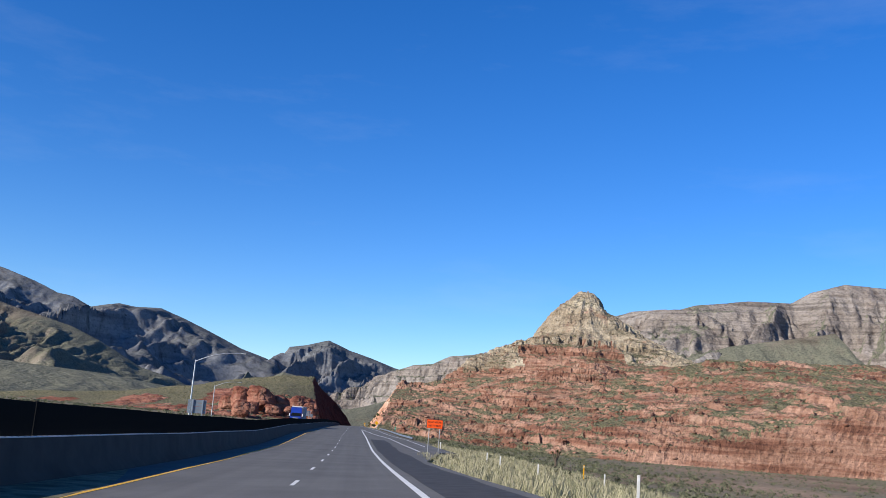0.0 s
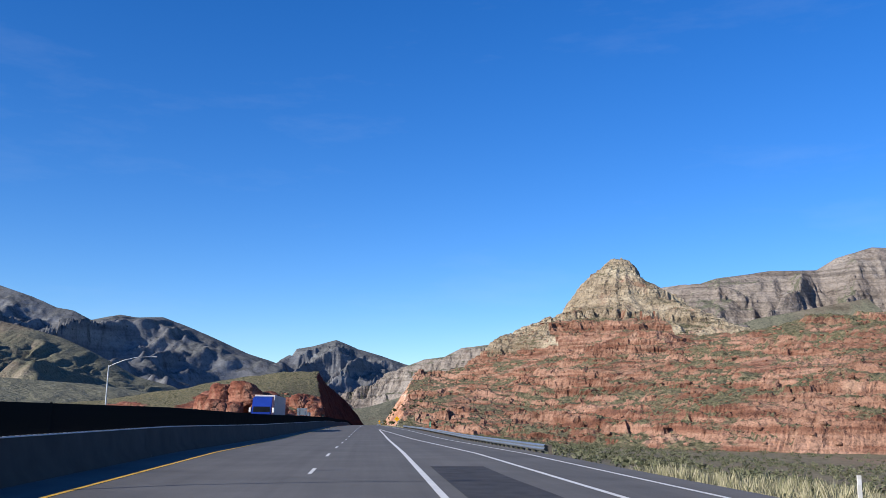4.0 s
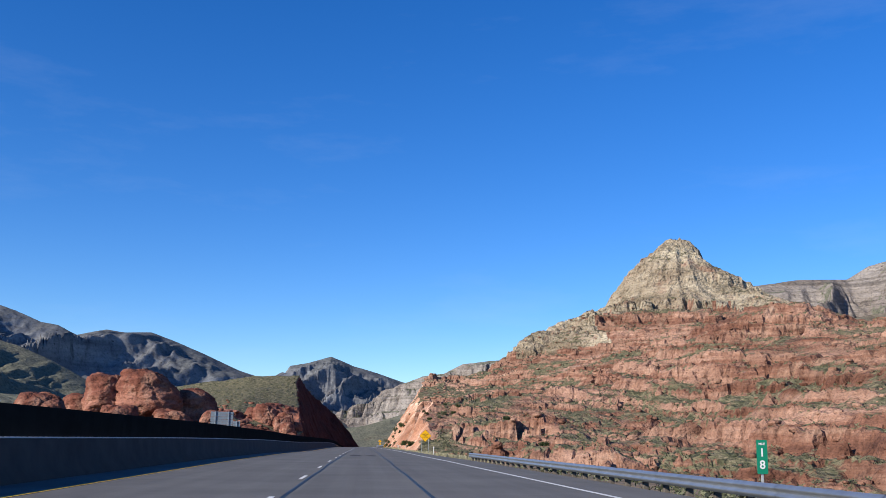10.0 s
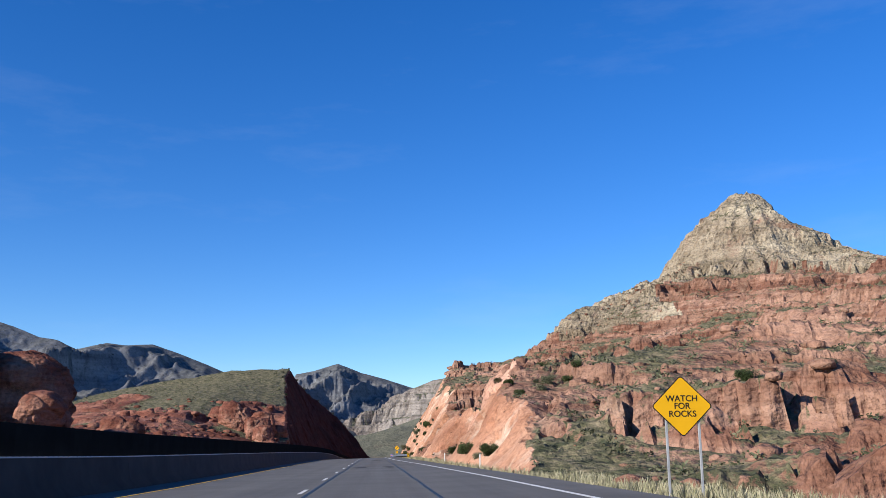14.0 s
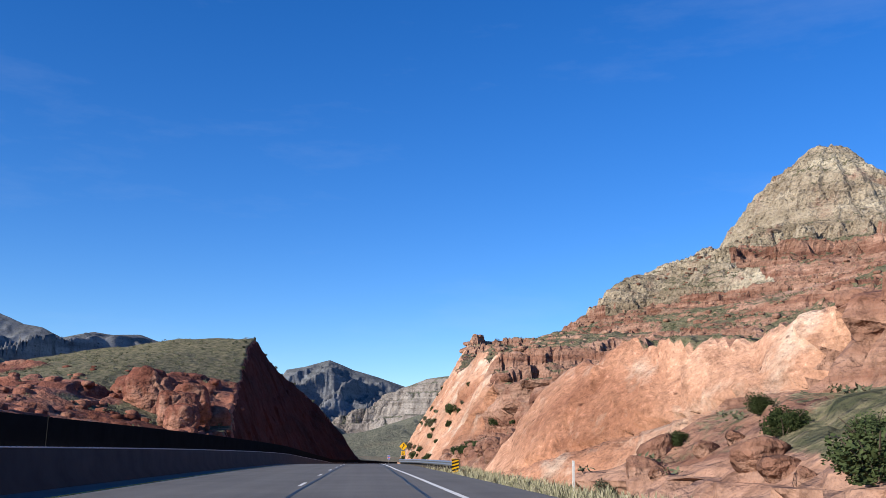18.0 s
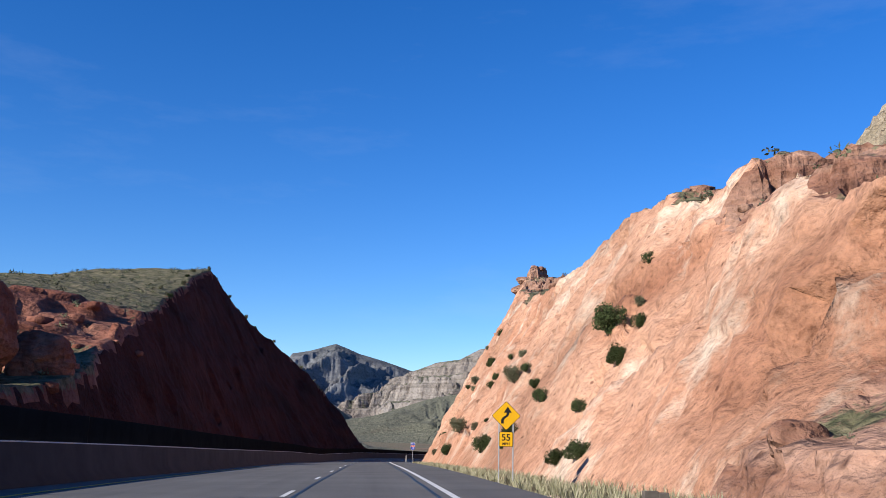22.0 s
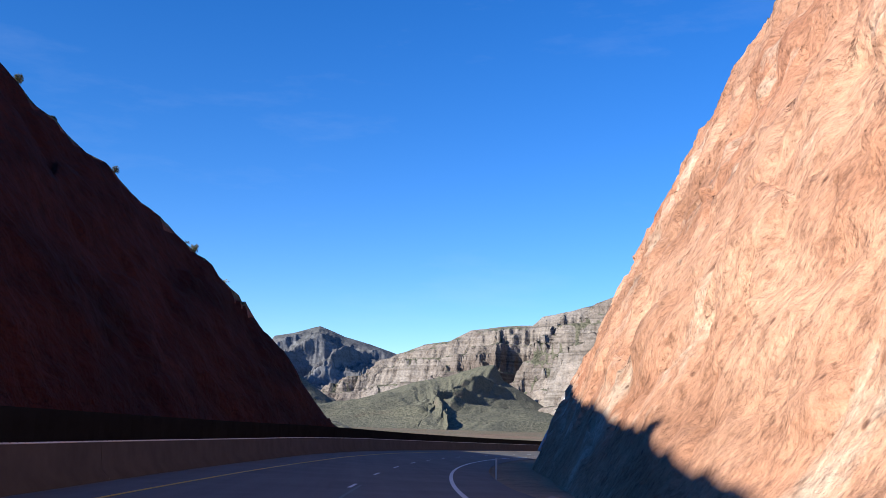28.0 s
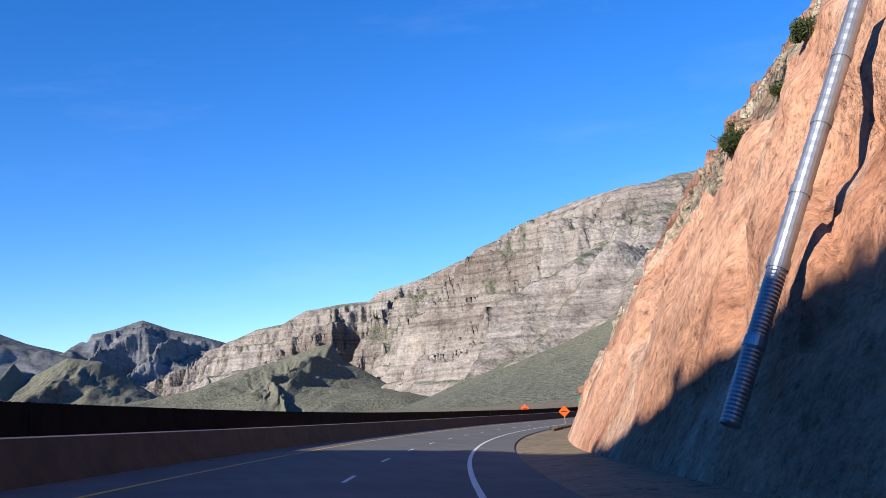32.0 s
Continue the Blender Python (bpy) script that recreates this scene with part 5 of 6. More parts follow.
# loose stones on the slopes
def stone_proto(seed):
    bm = bmesh.new()
    bmesh.ops.create_icosphere(bm, subdivisions=1, radius=1)
    r = random.Random(seed)
    for v in bm.verts:
        v.co *= 1 + 0.35 * noise.noise(v.co * 1.7 + Vector((seed, 0, 0)))
        v.co = Vector([math.copysign(abs(q) ** 0.6, q) for q in v.co])
        v.co.z *= 0.6
    bm.verts.ensure_lookup_table()
    v, f = [tuple(q.co) for q in bm.verts], [tuple(w.index for w in q.verts) for q in bm.faces]
    bm.free()
    return v, f


ok = (~on_cut) & (RZ > gz - 0.2) & (RY < 840) & (RX < 150)
pts, rg = pick(ok, RX, RY, RZ, 5200, 31, area)
scatter("slope_stones", "loose red sandstone blocks over the hillside", "stones", pts, rg.uniform(0.2, 1.0, len(pts)) ** 2 * 0.9, stone_proto(3), M_RED, 32)
ok = (LY < 640) & (LX > -70)
pts, rg = pick(ok, LX, LY, LZ, 700, 33, areal)
scatter("left_stones", "loose dark red stones below the boulders", "stones", pts, rg.uniform(0.2, 1.0, len(pts)) ** 1.5 * 1.5, stone_proto(5), M_DARKRED, 34)
pts, g = verge(500, 700, ([500, 700], [5.2, 5.0]), ([500, 530, 545, 700], [9, 14, 9.5, 6.2]), 300, 35)
scatter("foot_stones", "small fallen stones at the foot of the cutting", "stones", pts, g.uniform(0.06, 0.3, len(pts)), stone_proto(6), M_CUT, 36)


# ---- guardrails ----
W_BEAM = [(0.0, 0.43), (0.02, 0.45), (0.08, 0.49), (0.08, 0.53), (0.015, 0.57), (0.015, 0.60), (0.08, 0.64), (0.08, 0.68), (0.02, 0.72), (0.0, 0.74)]


def guardrail(s0, s1, u_at, label):
    g = tagged(new("guardrail"), label, "guardrail", "guardrails")
    edges = np.arange(s0, s1 + 0.1, 3.81)
    for a, b in zip(edges, edges[1:]):
        ss = np.linspace(a, b + 0.05, 3)
        P = np.array([[road_point(s, np.interp(s, *u_at) - o, z - 0.28) for o, z in W_BEAM] for s in ss])
        ob = new("rail", grid_mesh("rail", P[..., 0], P[..., 1], P[..., 2], M_STEEL))
        ob.parent = g
    for s in np.arange(s0 + 0.2, s1, 1.905):
        u = np.interp(s, *u_at)
        x, y, z = road_point(s, u, -0.28)
        bm = bmesh.new()
        box(bm, x + 0.2, x + 0.35, y - 0.075, y + 0.075, z - 0.9, z + 0.72, 0.008)
        part("post", bm, M_WOOD, g)
        bm = bmesh.new()
        box(bm, x + 0.005, x + 0.198, y - 0.07, y + 0.07, z + 0.42, z + 0.74, 0.006)
        part("spacer_block", bm, M_WOOD, g)
    return g


guardrail(140, 312, ([140, 200, 312], [8.4, 8.1, 7.8]), "long galvanised W-beam guardrail on dark wooden posts")
rail2 = guardrail(491, 544, ([491, 510, 530, 544], [5.2, 4.7, 4.1, 3.7]), "galvanised W-beam guardrail below the cutting")
bm = bmesh.new()
x, y, z = road_point(490.6, 5.2, -0.5)
plate(bm, [(x - 0.2, z + 0.2), (x + 0.2, z + 0.2), (x + 0.2, z + 1.1), (x - 0.2, z + 1.1)], y - 0.012, y)
marker = part("end_marker", bm, M_SIGNYEL, rail2, "yellow and black striped end marker")
for i in range(5):
    bm = bmesh.new()
    zz = z + 0.2 + 0.19 * i
    plate(bm, [(x - 0.2, zz), (x + 0.2, zz - 0.0 + 0.12 if i < 4 else zz + 0.1), (x + 0.2, min(zz + 0.21, z + 1.1)), (x - 0.2, min(zz + 0.09, z + 1.1))], y - 0.017, y - 0.013)
    part("stripe", bm, M_BLACK, marker, "black diagonal stripe")


# ---- writing ----
def letters(text, size, material, parent, x, y, z, name="legend", squeeze=1.0):
    c = bpy.data.curves.new(name, "FONT")
    c.body, c.size, c.align_x, c.align_y, c.extrude, c.offset = text, size, "CENTER", "CENTER", 0.004, size * 0.014
    tmp = bpy.data.objects.new("tmp", c)
    scene.collection.objects.link(tmp)
    me = bpy.data.meshes.new_from_object(tmp.evaluated_get(bpy.context.evaluated_depsgraph_get()))
    bpy.data.objects.remove(tmp)
    bpy.data.curves.remove(c)
    me.transform(pose(x, y, z, 90) @ Matrix.Diagonal((squeeze, 1, 1, 1)))
    me.materials.clear()
    me.materials.append(material)
    ob = new(name, me)
    ob.parent = parent
    return ob


def rounded(w, h, r, n=5):
    pts = []
    for cx_, cz_, a0 in ((w / 2 - r, h / 2 - r, 0), (-w / 2 + r, h / 2 - r, 90), (-w / 2 + r, -h / 2 + r, 180), (w / 2 - r, -h / 2 + r, 270)):
        pts += [(cx_ + r * math.cos(radians(a0 + 90 * k / n)), cz_ + r * math.sin(radians(a0 + 90 * k / n))) for k in range(n + 1)]
    return pts


def turned(pts, deg):
    c, s_ = math.cos(radians(deg)), math.sin(radians(deg))
    return [(c * a - s_ * b, s_ * a + c * b) for a, b in pts]


def shifted(pts, dx, dz):
    return [(a + dx, b + dz) for a, b in pts]


def flat(name, pts, y0, y1, material, parent, label=""):
    return part(name, plate(bmesh.new(), pts, y0, y1), material, parent, label)


def sign_post(parent, x, z0, z1, name="post", w=0.06):
    bm = bmesh.new()
    box(bm, x - w / 2, x + w / 2, 0.01, 0.01 + w, z0, z1, 0.006)
    return part(name, bm, M_PAINTSTEEL, parent)


def stand(thing, x, y, z, turn=0.0):
    thing.matrix_basis = pose(x, y, z, 0, 0, turn)
    return thing


# winding road sign with its advisory speed plate
sg = tagged(new("curve_warning_sign"), "yellow diamond winding-road sign over a speed plate on two steel posts", "road sign")
sign_post(sg, -0.32, -1.0, 2.62)
sign_post(sg, 0.32, -1.0, 2.62)
d_ = flat("diamond", shifted(turned(rounded(0.94, 0.94, 0.07), 45), 0, 2.52), -0.012, 0.0, M_BLACK, sg, "black-edged yellow diamond")
flat("diamond_face", shifted(turned(rounded(0.90, 0.90, 0.06), 45), 0, 2.52), -0.017, -0.013, M_SIGNYEL, d_)
arrow = [(-0.23, 2.17), (-0.11, 2.17), (-0.11, 2.32), (-0.06, 2.40), (0.09, 2.50), (0.14, 2.60), (0.14, 2.66), (0.25, 2.66), (0.07, 2.94), (-0.11, 2.66), (0.02, 2.66), (0.01, 2.58), (-0.02, 2.54), (-0.17, 2.44), (-0.23, 2.34)]
flat("arrow", arrow, -0.022, -0.018, M_BLACK, d_, "black bent arrow pointing up")
p_ = flat("speed_plate", shifted(rounded(0.62, 0.66, 0.04), 0, 1.47), -0.012, 0.0, M_BLACK, sg, "yellow advisory speed plate")
flat("plate_face", shifted(rounded(0.585, 0.625, 0.035), 0, 1.47), -0.017, -0.013, M_SIGNYEL, p_)
letters("55", 0.42, M_BLACK, p_, 0, -0.019, 1.54)
letters("MPH", 0.17, M_BLACK, p_, 0, -0.019, 1.26)
sg.matrix_basis = pose(5.25, 567, -0.5, 0, 0, -8) @ Matrix.Diagonal((0.86, 0.86, 0.86, 1))

# falling rocks sign
sg = tagged(new("rock_warning_sign"), "yellow diamond rock warning sign on two steel posts", "road sign")
sign_post(sg, -0.42, -0.4, 2.3)
sign_post(sg, 0.42, -0.4, 2.3)
d_ = flat("diamond", shifted(turned(rounded(1.12, 1.12, 0.08), 45), 0, 2.45), -0.012, 0.0, M_BLACK, sg, "black-edged yellow diamond")
flat("diamond_face", shifted(turned(rounded(1.07, 1.07, 0.07), 45), 0, 2.45), -0.017, -0.013, M_SIGNYEL, d_)
for tx, zz in (("WATCH", 2.64), ("FOR", 2.45), ("ROCKS", 2.25)):
    letters(tx, 0.22, M_BLACK, d_, 0, -0.019, zz)
stand(sg, 7.9, 366, any_ground(7.9, 366), -4)

# road works sign
sg = tagged(new("road_work_sign"), "orange rectangular road work sign on two posts", "road sign")
sign_post(sg, -0.5, -0.6, 2.5)
sign_post(sg, 0.5, -0.6, 2.5)
d_ = flat("panel", shifted(rounded(1.52, 0.82, 0.05), 0, 2.5), -0.014, 0.0, M_BLACK, sg, "black-edged orange panel")
flat("panel_face", shifted(rounded(1.46, 0.76, 0.05), 0, 2.5), -0.019, -0.015, M_ORANGE, d_)
letters("ROAD WORK", 0.25, M_BLACK, d_, 0, -0.021, 2.66, squeeze=0.82)
letters("NEXT 8 MILES", 0.25, M_BLACK, d_, 0, -0.021, 2.33, squeeze=0.78)
stand(sg, 7.45, 91, -0.55, -3)

# mile marker
sg = tagged(new("mile_marker"), "tall narrow green mile marker on a steel post", "road sign")
sign_post(sg, 0, -0.3, 1.5)
d_ = flat("panel", shifted(rounded(0.30, 0.92, 0.03), 0, 1.75), -0.01, 0.0, M_GREEN, sg)
for tx, zz, sz in (("MILE", 2.1, 0.09), ("1", 1.86, 0.32), ("8", 1.53, 0.32)):
    letters(tx, sz, M_LEGEND, d_, 0, -0.013, zz)
stand(sg, 10.95, 266, any_ground(10.95, 266) - 0.2, -4)

# route marker
sg = tagged(new("route_marker"), "blue direction plate above a blue and red route shield", "road sign")
sign_post(sg, 0, -0.4, 2.75, w=0.05)
d_ = flat("direction_plate", shifted(rounded(0.62, 0.32, 0.04), 0, 2.72), -0.012, 0.0, M_LEGEND, sg)
flat("plate_face", shifted(rounded(0.585, 0.285, 0.035), 0, 2.72), -0.016, -0.013, M_BLUE, d_)
letters("SOUTH", 0.17, M_LEGEND, d_, 0, -0.018, 2.72)
sh_ = [(-0.28, 2.5), (-0.14, 2.47), (0, 2.5), (0.14, 2.47), (0.28, 2.5), (0.31, 2.3), (0.30, 2.13), (0.22, 1.97), (0.1, 1.89), (0, 1.86), (-0.1, 1.89), (-0.22, 1.97), (-0.30, 2.13), (-0.31, 2.3)]
d_ = flat("shield", sh_, -0.012, 0.0, M_LEGEND, sg, "shield with a red band over blue")
flat("shield_blue", [((a) * 0.92, 2.18 + (b - 2.18) * 0.92) for a, b in sh_ if b < 2.4] , -0.016, -0.013, M_BLUE, d_)
flat("shield_band", [(-0.27, 2.33), (0.27, 2.33), (0.25, 2.46), (0, 2.475), (-0.25, 2.46)], -0.016, -0.013, M_SIGNRED, d_)
letters("15", 0.3, M_LEGEND, d_, 0, -0.018, 2.14)
x, y, z = road_point(662.5, 4.85)
stand(sg, x, y, z - 0.25, -4)


# signs of the opposite carriageway, seen from behind
def panel_back(w, h, base, posts, label):
    t = tagged(new("sign_back"), label, "road sign", "signs of the opposite carriageway")
    n = int(h / 0.3)
    for i in range(n):
        bm = bmesh.new()
        box(bm, -w / 2, w / 2, -0.02, 0.02, base + i * h / n + 0.012, base + (i + 1) * h / n - 0.012, 0.008)
        part("plank", bm, M_SIGNBACK, t)
    for px in posts:
        bm = bmesh.new()
        box(bm, px - 0.06, px + 0.06, -0.16, -0.022, -0.6, base + h + 0.02, 0.006)
        part("post", bm, M_STEEL, t)
    return t


stand(panel_back(1.95, 1.45, 1.1, (-0.45, 0.6), "ribbed grey back of a road sign on two posts"), -17.2, 106, 0.1, 6)
stand(panel_back(2.9, 2.0, 3.0, (-0.85, 0.85), "large ribbed grey sign back on steel posts"), -18.8, 369, -0.3, 5)
stand(panel_back(0.9, 1.0, 2.8, (0.0,), "small ribbed grey sign back on one post"), -16.85, 369.1, -0.3, 5)

# ---- street lamps over the opposite carriageway ----
def street_lamp():
    t = tagged(new("street_lamp"), "slim galvanised lamp post with a long curved arm", "street lamp", "street lamps")
    bm = bmesh.new()
    tube(bm, [(0, 0, -0.2), (0, 0, 3.5), (0, 0, 7.1)], [0.11, 0.09, 0.065], 10)
    part("pole", bm, M_STEEL, t)
    bm = bmesh.new()
    box(bm, -0.2, 0.2, -0.2, 0.2, -0.22, 0.03, 0.02)
    part("base_plate", bm, M_STEEL, t)
    bm = bmesh.new()
    tube(bm, [(0.03, 0, 6.95), (0.7, 0, 7.3), (1.8, 0, 7.75), (3.2, 0, 8.1), (4.6, 0, 8.2), (5.0, 0, 8.2)], [0.06, 0.055, 0.05, 0.045, 0.04, 0.035], 8)
    part("arm", bm, M_STEEL, t)
    bm = bmesh.new()
    box(bm, 4.95, 5.55, -0.12, 0.12, 8.14, 8.26, 0.04)
    part("lamp_head", bm, M_PAINTSTEEL, t)
    return t


lamp = street_lamp()
stand(lamp, -18.6, 110, 0.0, 0)
copy_thing(lamp, pose(-30.8, 210, 0.0, 0, 0, 0))


# ---- delineators ----
def delineator(material, h, label):
    t = tagged(new("delineator_post"), label, "road post", "delineator posts")
    bm = bmesh.new()
    box(bm, -0.05, 0.05, -0.012, 0.012, -0.4, h, 0.006)
    part("blade", bm, material, t)
    bm = bmesh.new()
    box(bm, -0.04, 0.04, -0.017, -0.0125, h - 0.2, h - 0.08)
    part("reflector", bm, M_LEGEND, t)
    return t


white = delineator(M_POST, 1.15, "slim white plastic delineator post in the verge")
stand(white, 7.6, 346, any_ground(7.6, 346))
for x, y in ((12.9, 93), (10.2, 114), (13.5, 70), (17.4, 66), (11.6, 76), (8.0, 472), (7.0, 406), (6.9, 437), (8.1, 621), (9.0, 30)):
    xx = x if y > 350 or y < 200 else x
    copy_thing(white, pose(xx, y, any_ground(xx, y)))
x, y, z = road_point(668, 4.0)
copy_thing(white, pose(x, y, z - 0.2))
x, y, z = road_point(716, 4.1)
copy_thing(white, pose(x, y, z - 0.2))
yel = delineator(M_SIGNYEL, 1.5, "taller yellow marker post on the desert flat")
stand(yel, 20.5, 85, any_ground(20.5, 85))

# ---- drain pipe down the cut face ----
pipe = tagged(new("drain_pipe"), "corrugated galvanised drain pipe down the red cut face", "pipe")
a, b = Vector((21.6, 774.0, -4.25)), Vector((26.7, 774.5, 5.6))
axis = (b - a).normalized()
segs = 6
for i in range(segs):
    p, q = a.lerp(b, i / segs), a.lerp(b, (i + 1) / segs)
    bm = bmesh.new()
    n = 40 if i < 2 else 12
    pts_ = [p.lerp(q, k / n) for k in range(n + 1)]
    tube(bm, pts_, [0.21 + (0.015 if i < 2 else 0.006) * (k % 2) for k in range(n + 1)], 18)
    part("pipe_section", bm, M_STEEL, pipe)
for i in range(1, segs + 1):
    p = a.lerp(b, i / segs)
    bm = bmesh.new()
    tube(bm, [p - axis * 0.12, p + axis * 0.12], 0.24, 18)
    part("collar", bm, M_STEEL if i < segs else M_BLACK, pipe, "black collar" if i == segs else "")

# ---- lorry on the opposite carriageway ----
M_TRUCKBLUE = plain("blue_truck_paint", (0.012, 0.035, 0.22), 0.3, 0.0, 0.1, 1.0)
M_TRAILER = plain("white_trailer_panels", (0.436, 0.409, 0.409), 0.5, 0, 0.1, 1.2)
M_RUBBER = plain("tyre_rubber", (0.02, 0.02, 0.02), 0.8, 0, 0.2, 5)
M_GLASS = plain("dark_windscreen", (0.015, 0.018, 0.022), 0.08, 0, 0.1, 1)
truck = tagged(new("truck"), "blue tractor unit with a long white box trailer", "truck")


def side_shape(outline, x0, x1):
    bm = bmesh.new()
    p = [bm.verts.new((x0, y, z)) for y, z in outline]
    q = [bm.verts.new((x1, y, z)) for y, z in outline]
    bm.faces.new(p)
    bm.faces.new(q[::-1])
    for k in range(len(p)):
        bm.faces.new((p[k], q[k], q[(k + 1) % len(p)], p[(k + 1) % len(p)]))
    bmesh.ops.recalc_face_normals(bm, faces=bm.faces[:])
    bmesh.ops.bevel(bm, geom=bm.edges[:], offset=0.06, segments=2, affect="EDGES")
    return bm


cab = part("cab", side_shape([(0, 0.5), (0, 1.55), (1.3, 1.75), (1.75, 2.55), (2.3, 3.55), (3.0, 3.75), (4.6, 3.85), (4.6, 0.7)], -1.2, 1.2), M_TRUCKBLUE, truck, "rounded blue cab with a roof fairing")
bm = bmesh.new()
vs = [bm.verts.new(v) for v in ((-1.05, 1.33, 1.83), (1.05, 1.33, 1.83), (1.0, 1.73, 2.5), (-1.0, 1.73, 2.5))]
bm.faces.new(vs)
bmesh.ops.solidify(bm, geom=bm.faces[:], thickness=0.03)
bmesh.ops.translate(bm, verts=bm.verts[:], vec=(0, -0.04, 0.03))
part("windscreen", bm, M_GLASS, cab)
for sx in (-1, 1):
    bm = bmesh.new()
    box(bm, sx * 1.21 - 0.02, sx * 1.21 + 0.02, 1.8, 2.7, 1.9, 2.55, 0.01)
    part("side_window", bm, M_GLASS, cab)
    bm = bmesh.new()
    box(bm, sx * 1.42 - 0.12, sx * 1.42 + 0.12, 1.5, 1.6, 1.8, 2.4, 0.03)
    part("mirror", bm, M_LEGEND, cab)
    bm = bmesh.new()
    box(bm, sx * 0.9 - 0.2, sx * 0.9 + 0.2, -0.04, 0.05, 1.0, 1.25, 0.03)
    part("headlight", bm, M_LEGEND, cab)
bm = bmesh.new()
box(bm, -0.6, 0.6, -0.05, 0.02, 0.75, 1.5, 0.02)
part("grille", bm, M_PAINTSTEEL, cab)
bm = bmesh.new()
box(bm, -1.28, 1.28, 5.1, 20.5, 1.15, 4.05, 0.05)
trailer = part("trailer", bm, M_TRAILER, truck, "long white ribbed box trailer")
for k in range(20):
    bm = bmesh.new()
    box(bm, 1.282, 1.30, 5.5 + 0.75 * k, 5.56 + 0.75 * k, 1.25, 3.98)
    part("rib", bm, M_TRAILER, trailer)
bm = bmesh.new()
box(bm, -0.5, 0.5, 1.0, 20.0, 0.75, 1.1, 0.03)
part("chassis", bm, M_RUBBER, truck)
for y_ in (1.1, 5.6, 6.9, 17.6, 18.9):
    for sx in (-1, 1):
        bm = bmesh.new()
        tube(bm, [(sx * 0.85, y_, 0.52), (sx * 1.2, y_, 0.52)], 0.52, 20)
        wh = part("wheel", bm, M_RUBBER, truck)
        bm = bmesh.new()
        tube(bm, [(sx * 1.201, y_, 0.52), (sx * 1.23, y_, 0.52)], 0.28, 16)
        part("rim", bm, M_STEEL, wh)
stand(truck, -13.2, 213, 0.16)

# ---- far end of the curve: road works ----
sg = tagged(new("far_work_sign"), "orange diamond road work sign on a stand", "road sign")
sign_post(sg, 0, -0.4, 1.6)
flat("diamond", shifted(turned(rounded(1.1, 1.1, 0.06), 45), 0, 2.1), -0.012, 0.0, M_ORANGE, sg)
flat("legend_bar", [(-0.4, 2.05), (0.4, 2.05), (0.4, 2.17), (-0.4, 2.17)], -0.017, -0.013, M_BLACK, sg)
x, y, z = road_point(890, 4.00)
stand(sg, x, y, z - 0.1, -20)
x, y, z = road_point(930, -10.2)
copy_thing(sg, pose(x, y, z + 0.1, 0, 0, -25))
sg = tagged(new("far_guide_sign"), "green highway guide sign on two posts", "road sign")
sign_post(sg, -1.0, -0.4, 2.6, w=0.12)
sign_post(sg, 1.0, -0.4, 2.6, w=0.12)
d_ = flat("panel", shifted(rounded(3.2, 1.9, 0.15), 0, 3.3), -0.03, 0.0, M_GREEN, sg)
for zz in (3.7, 3.2):
    flat("legend_bar", [(-1.1, zz - 0.1), (1.1, zz - 0.1), (1.1, zz + 0.1), (-1.1, zz + 0.1)], -0.035, -0.031, M_LEGEND, d_)
x, y, z = road_point(1010, -22)
stand(sg, x, y, z, -30)


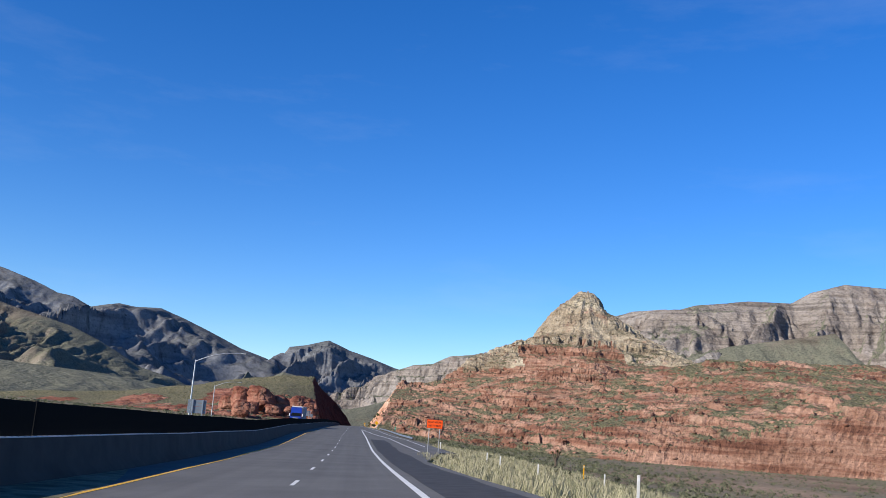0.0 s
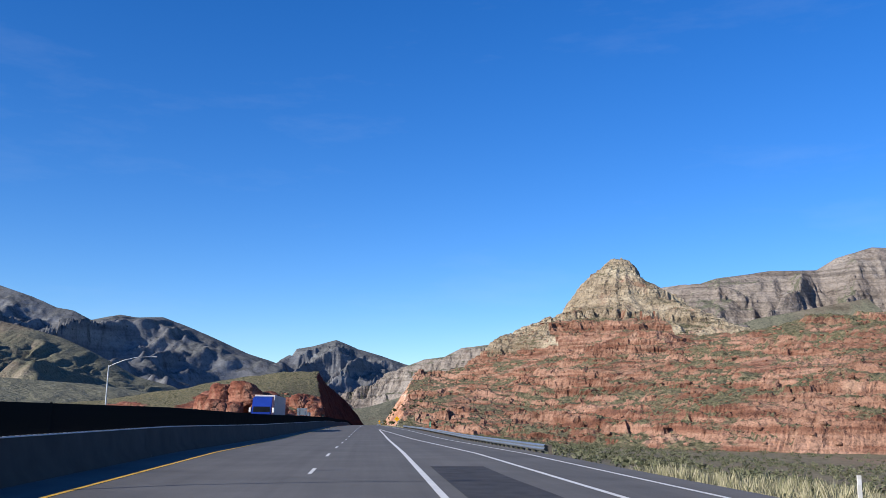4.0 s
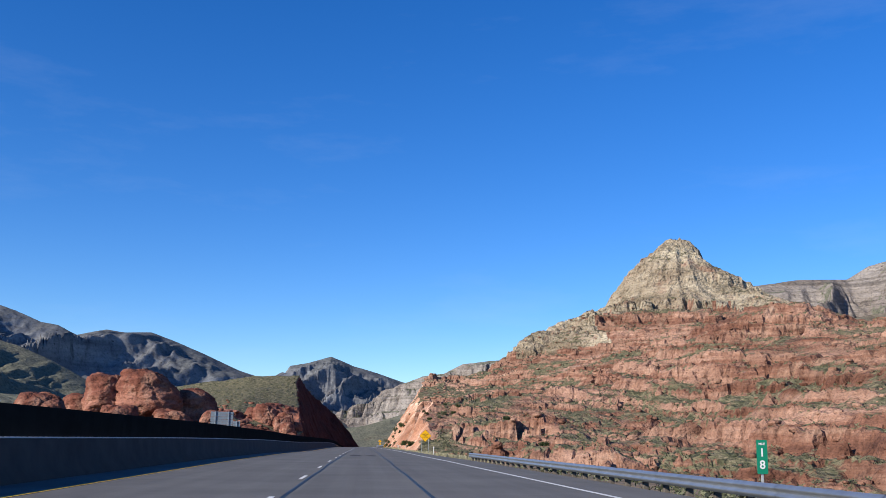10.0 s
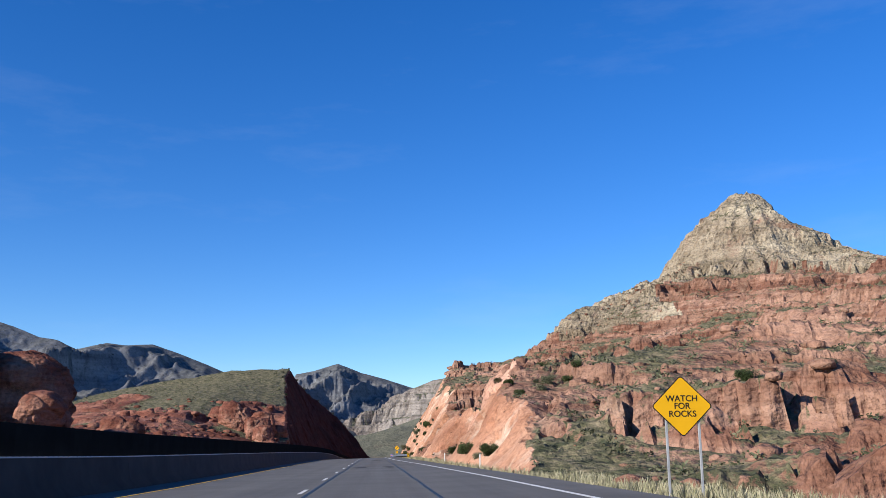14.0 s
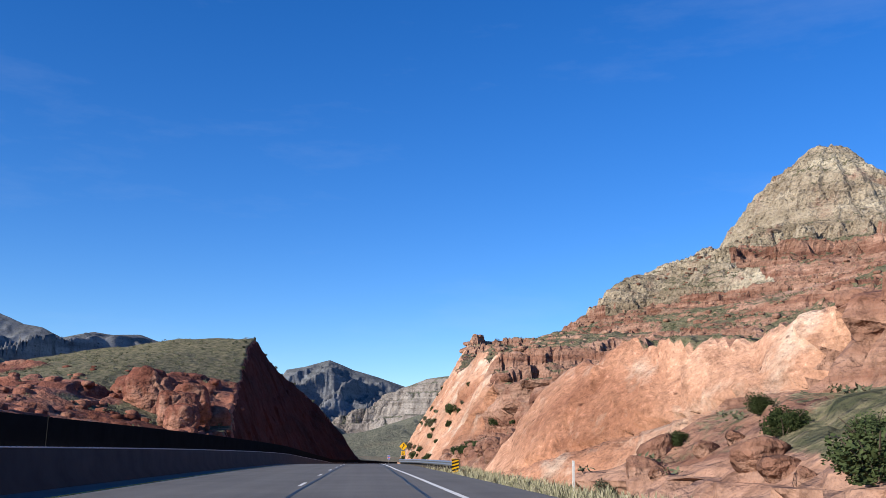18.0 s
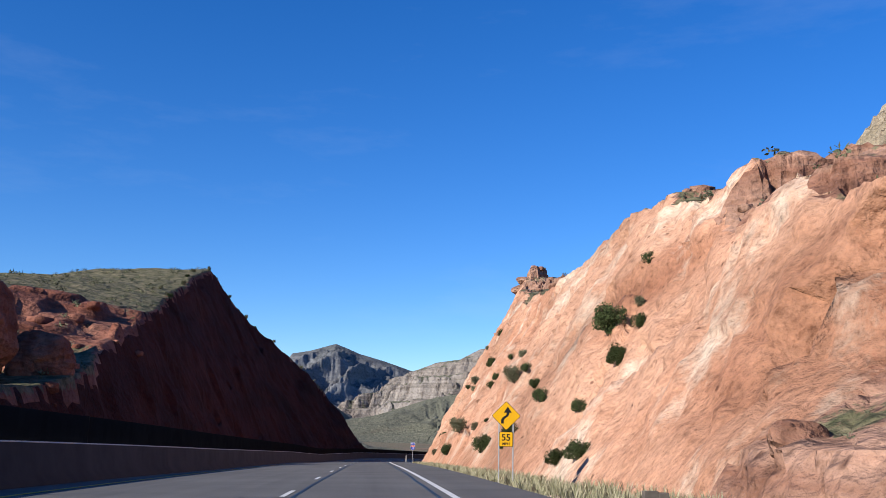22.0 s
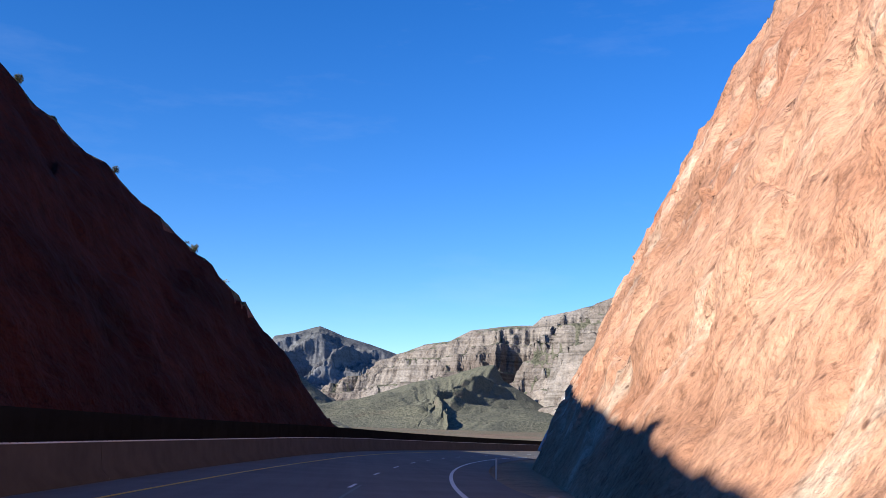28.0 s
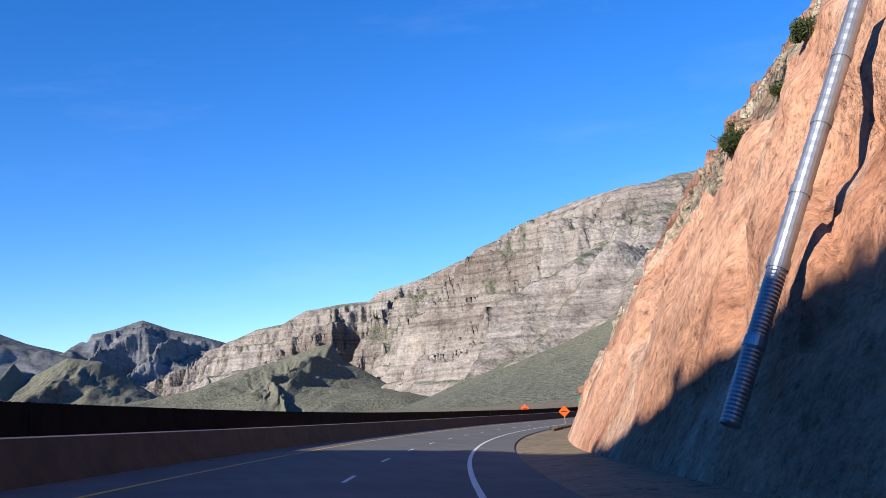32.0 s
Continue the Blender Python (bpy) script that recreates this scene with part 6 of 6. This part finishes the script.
def pickup():
    t = tagged(new("pickup_truck"), "white pickup truck on the highway", "car")
    body = part("body", side_shape([(0, 0.45), (0, 0.95), (0.4, 1.05), (1.3, 1.1), (1.9, 1.75), (3.3, 1.8), (3.6, 1.1), (5.5, 1.1), (5.5, 0.5)], -0.95, 0.95), M_LEGEND, t)
    for sx in (-1, 1):
        bm = bmesh.new()
        box(bm, sx * 0.955 - 0.01, sx * 0.955 + 0.01, 1.9, 3.2, 1.2, 1.65)
        part("side_window", bm, M_GLASS, body)
        for y_ in (1.0, 4.4):
            bm = bmesh.new()
            tube(bm, [(sx * 0.72, y_, 0.38), (sx * 0.97, y_, 0.38)], 0.38, 16)
            wh = part("wheel", bm, M_RUBBER, t)
            bm = bmesh.new()
            tube(bm, [(sx * 0.971, y_, 0.38), (sx * 0.985, y_, 0.38)], 0.2, 12)
            part("rim", bm, M_STEEL, wh)
    bm = bmesh.new()
    box(bm, -0.85, 0.85, 5.5, 5.54, 0.75, 1.0)
    part("tail_light_bar", bm, M_SIGNRED, body)
    return t


x, y, z = road_point(960, 0.2)
stand(pickup(), x, y, z + 0.01, -38)
guardrail(860, 1000, ([860, 1000], [5.2, 5.2]), "galvanised guardrail round the far curve")

# ---- yucca on the flat ----
def yucca(x, y):
    t = tagged(new("yucca"), "spiky dark Joshua tree on the desert flat", "tree", "yuccas")
    bm = bmesh.new()
    r = random.Random(int(x * 10))
    tips = [(0, 0, 1.5), (0.5, 0.1, 1.9), (-0.45, 0.2, 1.8), (0.1, -0.4, 2.1)]
    tube(bm, [(0, 0, -0.2), (0, 0, 0.8)], [0.16, 0.12], 8)
    for p in tips:
        tube(bm, [(0, 0, 0.7), (p[0] * 0.6, p[1] * 0.6, 0.7 + (p[2] - 0.7) * 0.5), p], [0.11, 0.1, 0.08], 7)
    part("trunk", bm, M_TWIG, t)
    v, f = [], []
    for p in tips:
        for _ in range(90):
            d = Vector((r.gauss(0, 1), r.gauss(0, 1), r.gauss(0.35, 0.8))).normalized() * 0.42
            s_ = d.cross(Vector((0.3, 0.2, 1))).normalized() * 0.025
            k = len(v)
            q = Vector(p)
            v += [q - s_, q + s_, q + d]
            f.append((k, k + 1, k + 2))
    ob = new("leaves", mesh_from("leaves", v, f, M_LEAF, False))
    ob.parent = t
    return stand(t, x, y, any_ground(x, y))


yucca(41.0, 76)
yucca(27.0, 128)
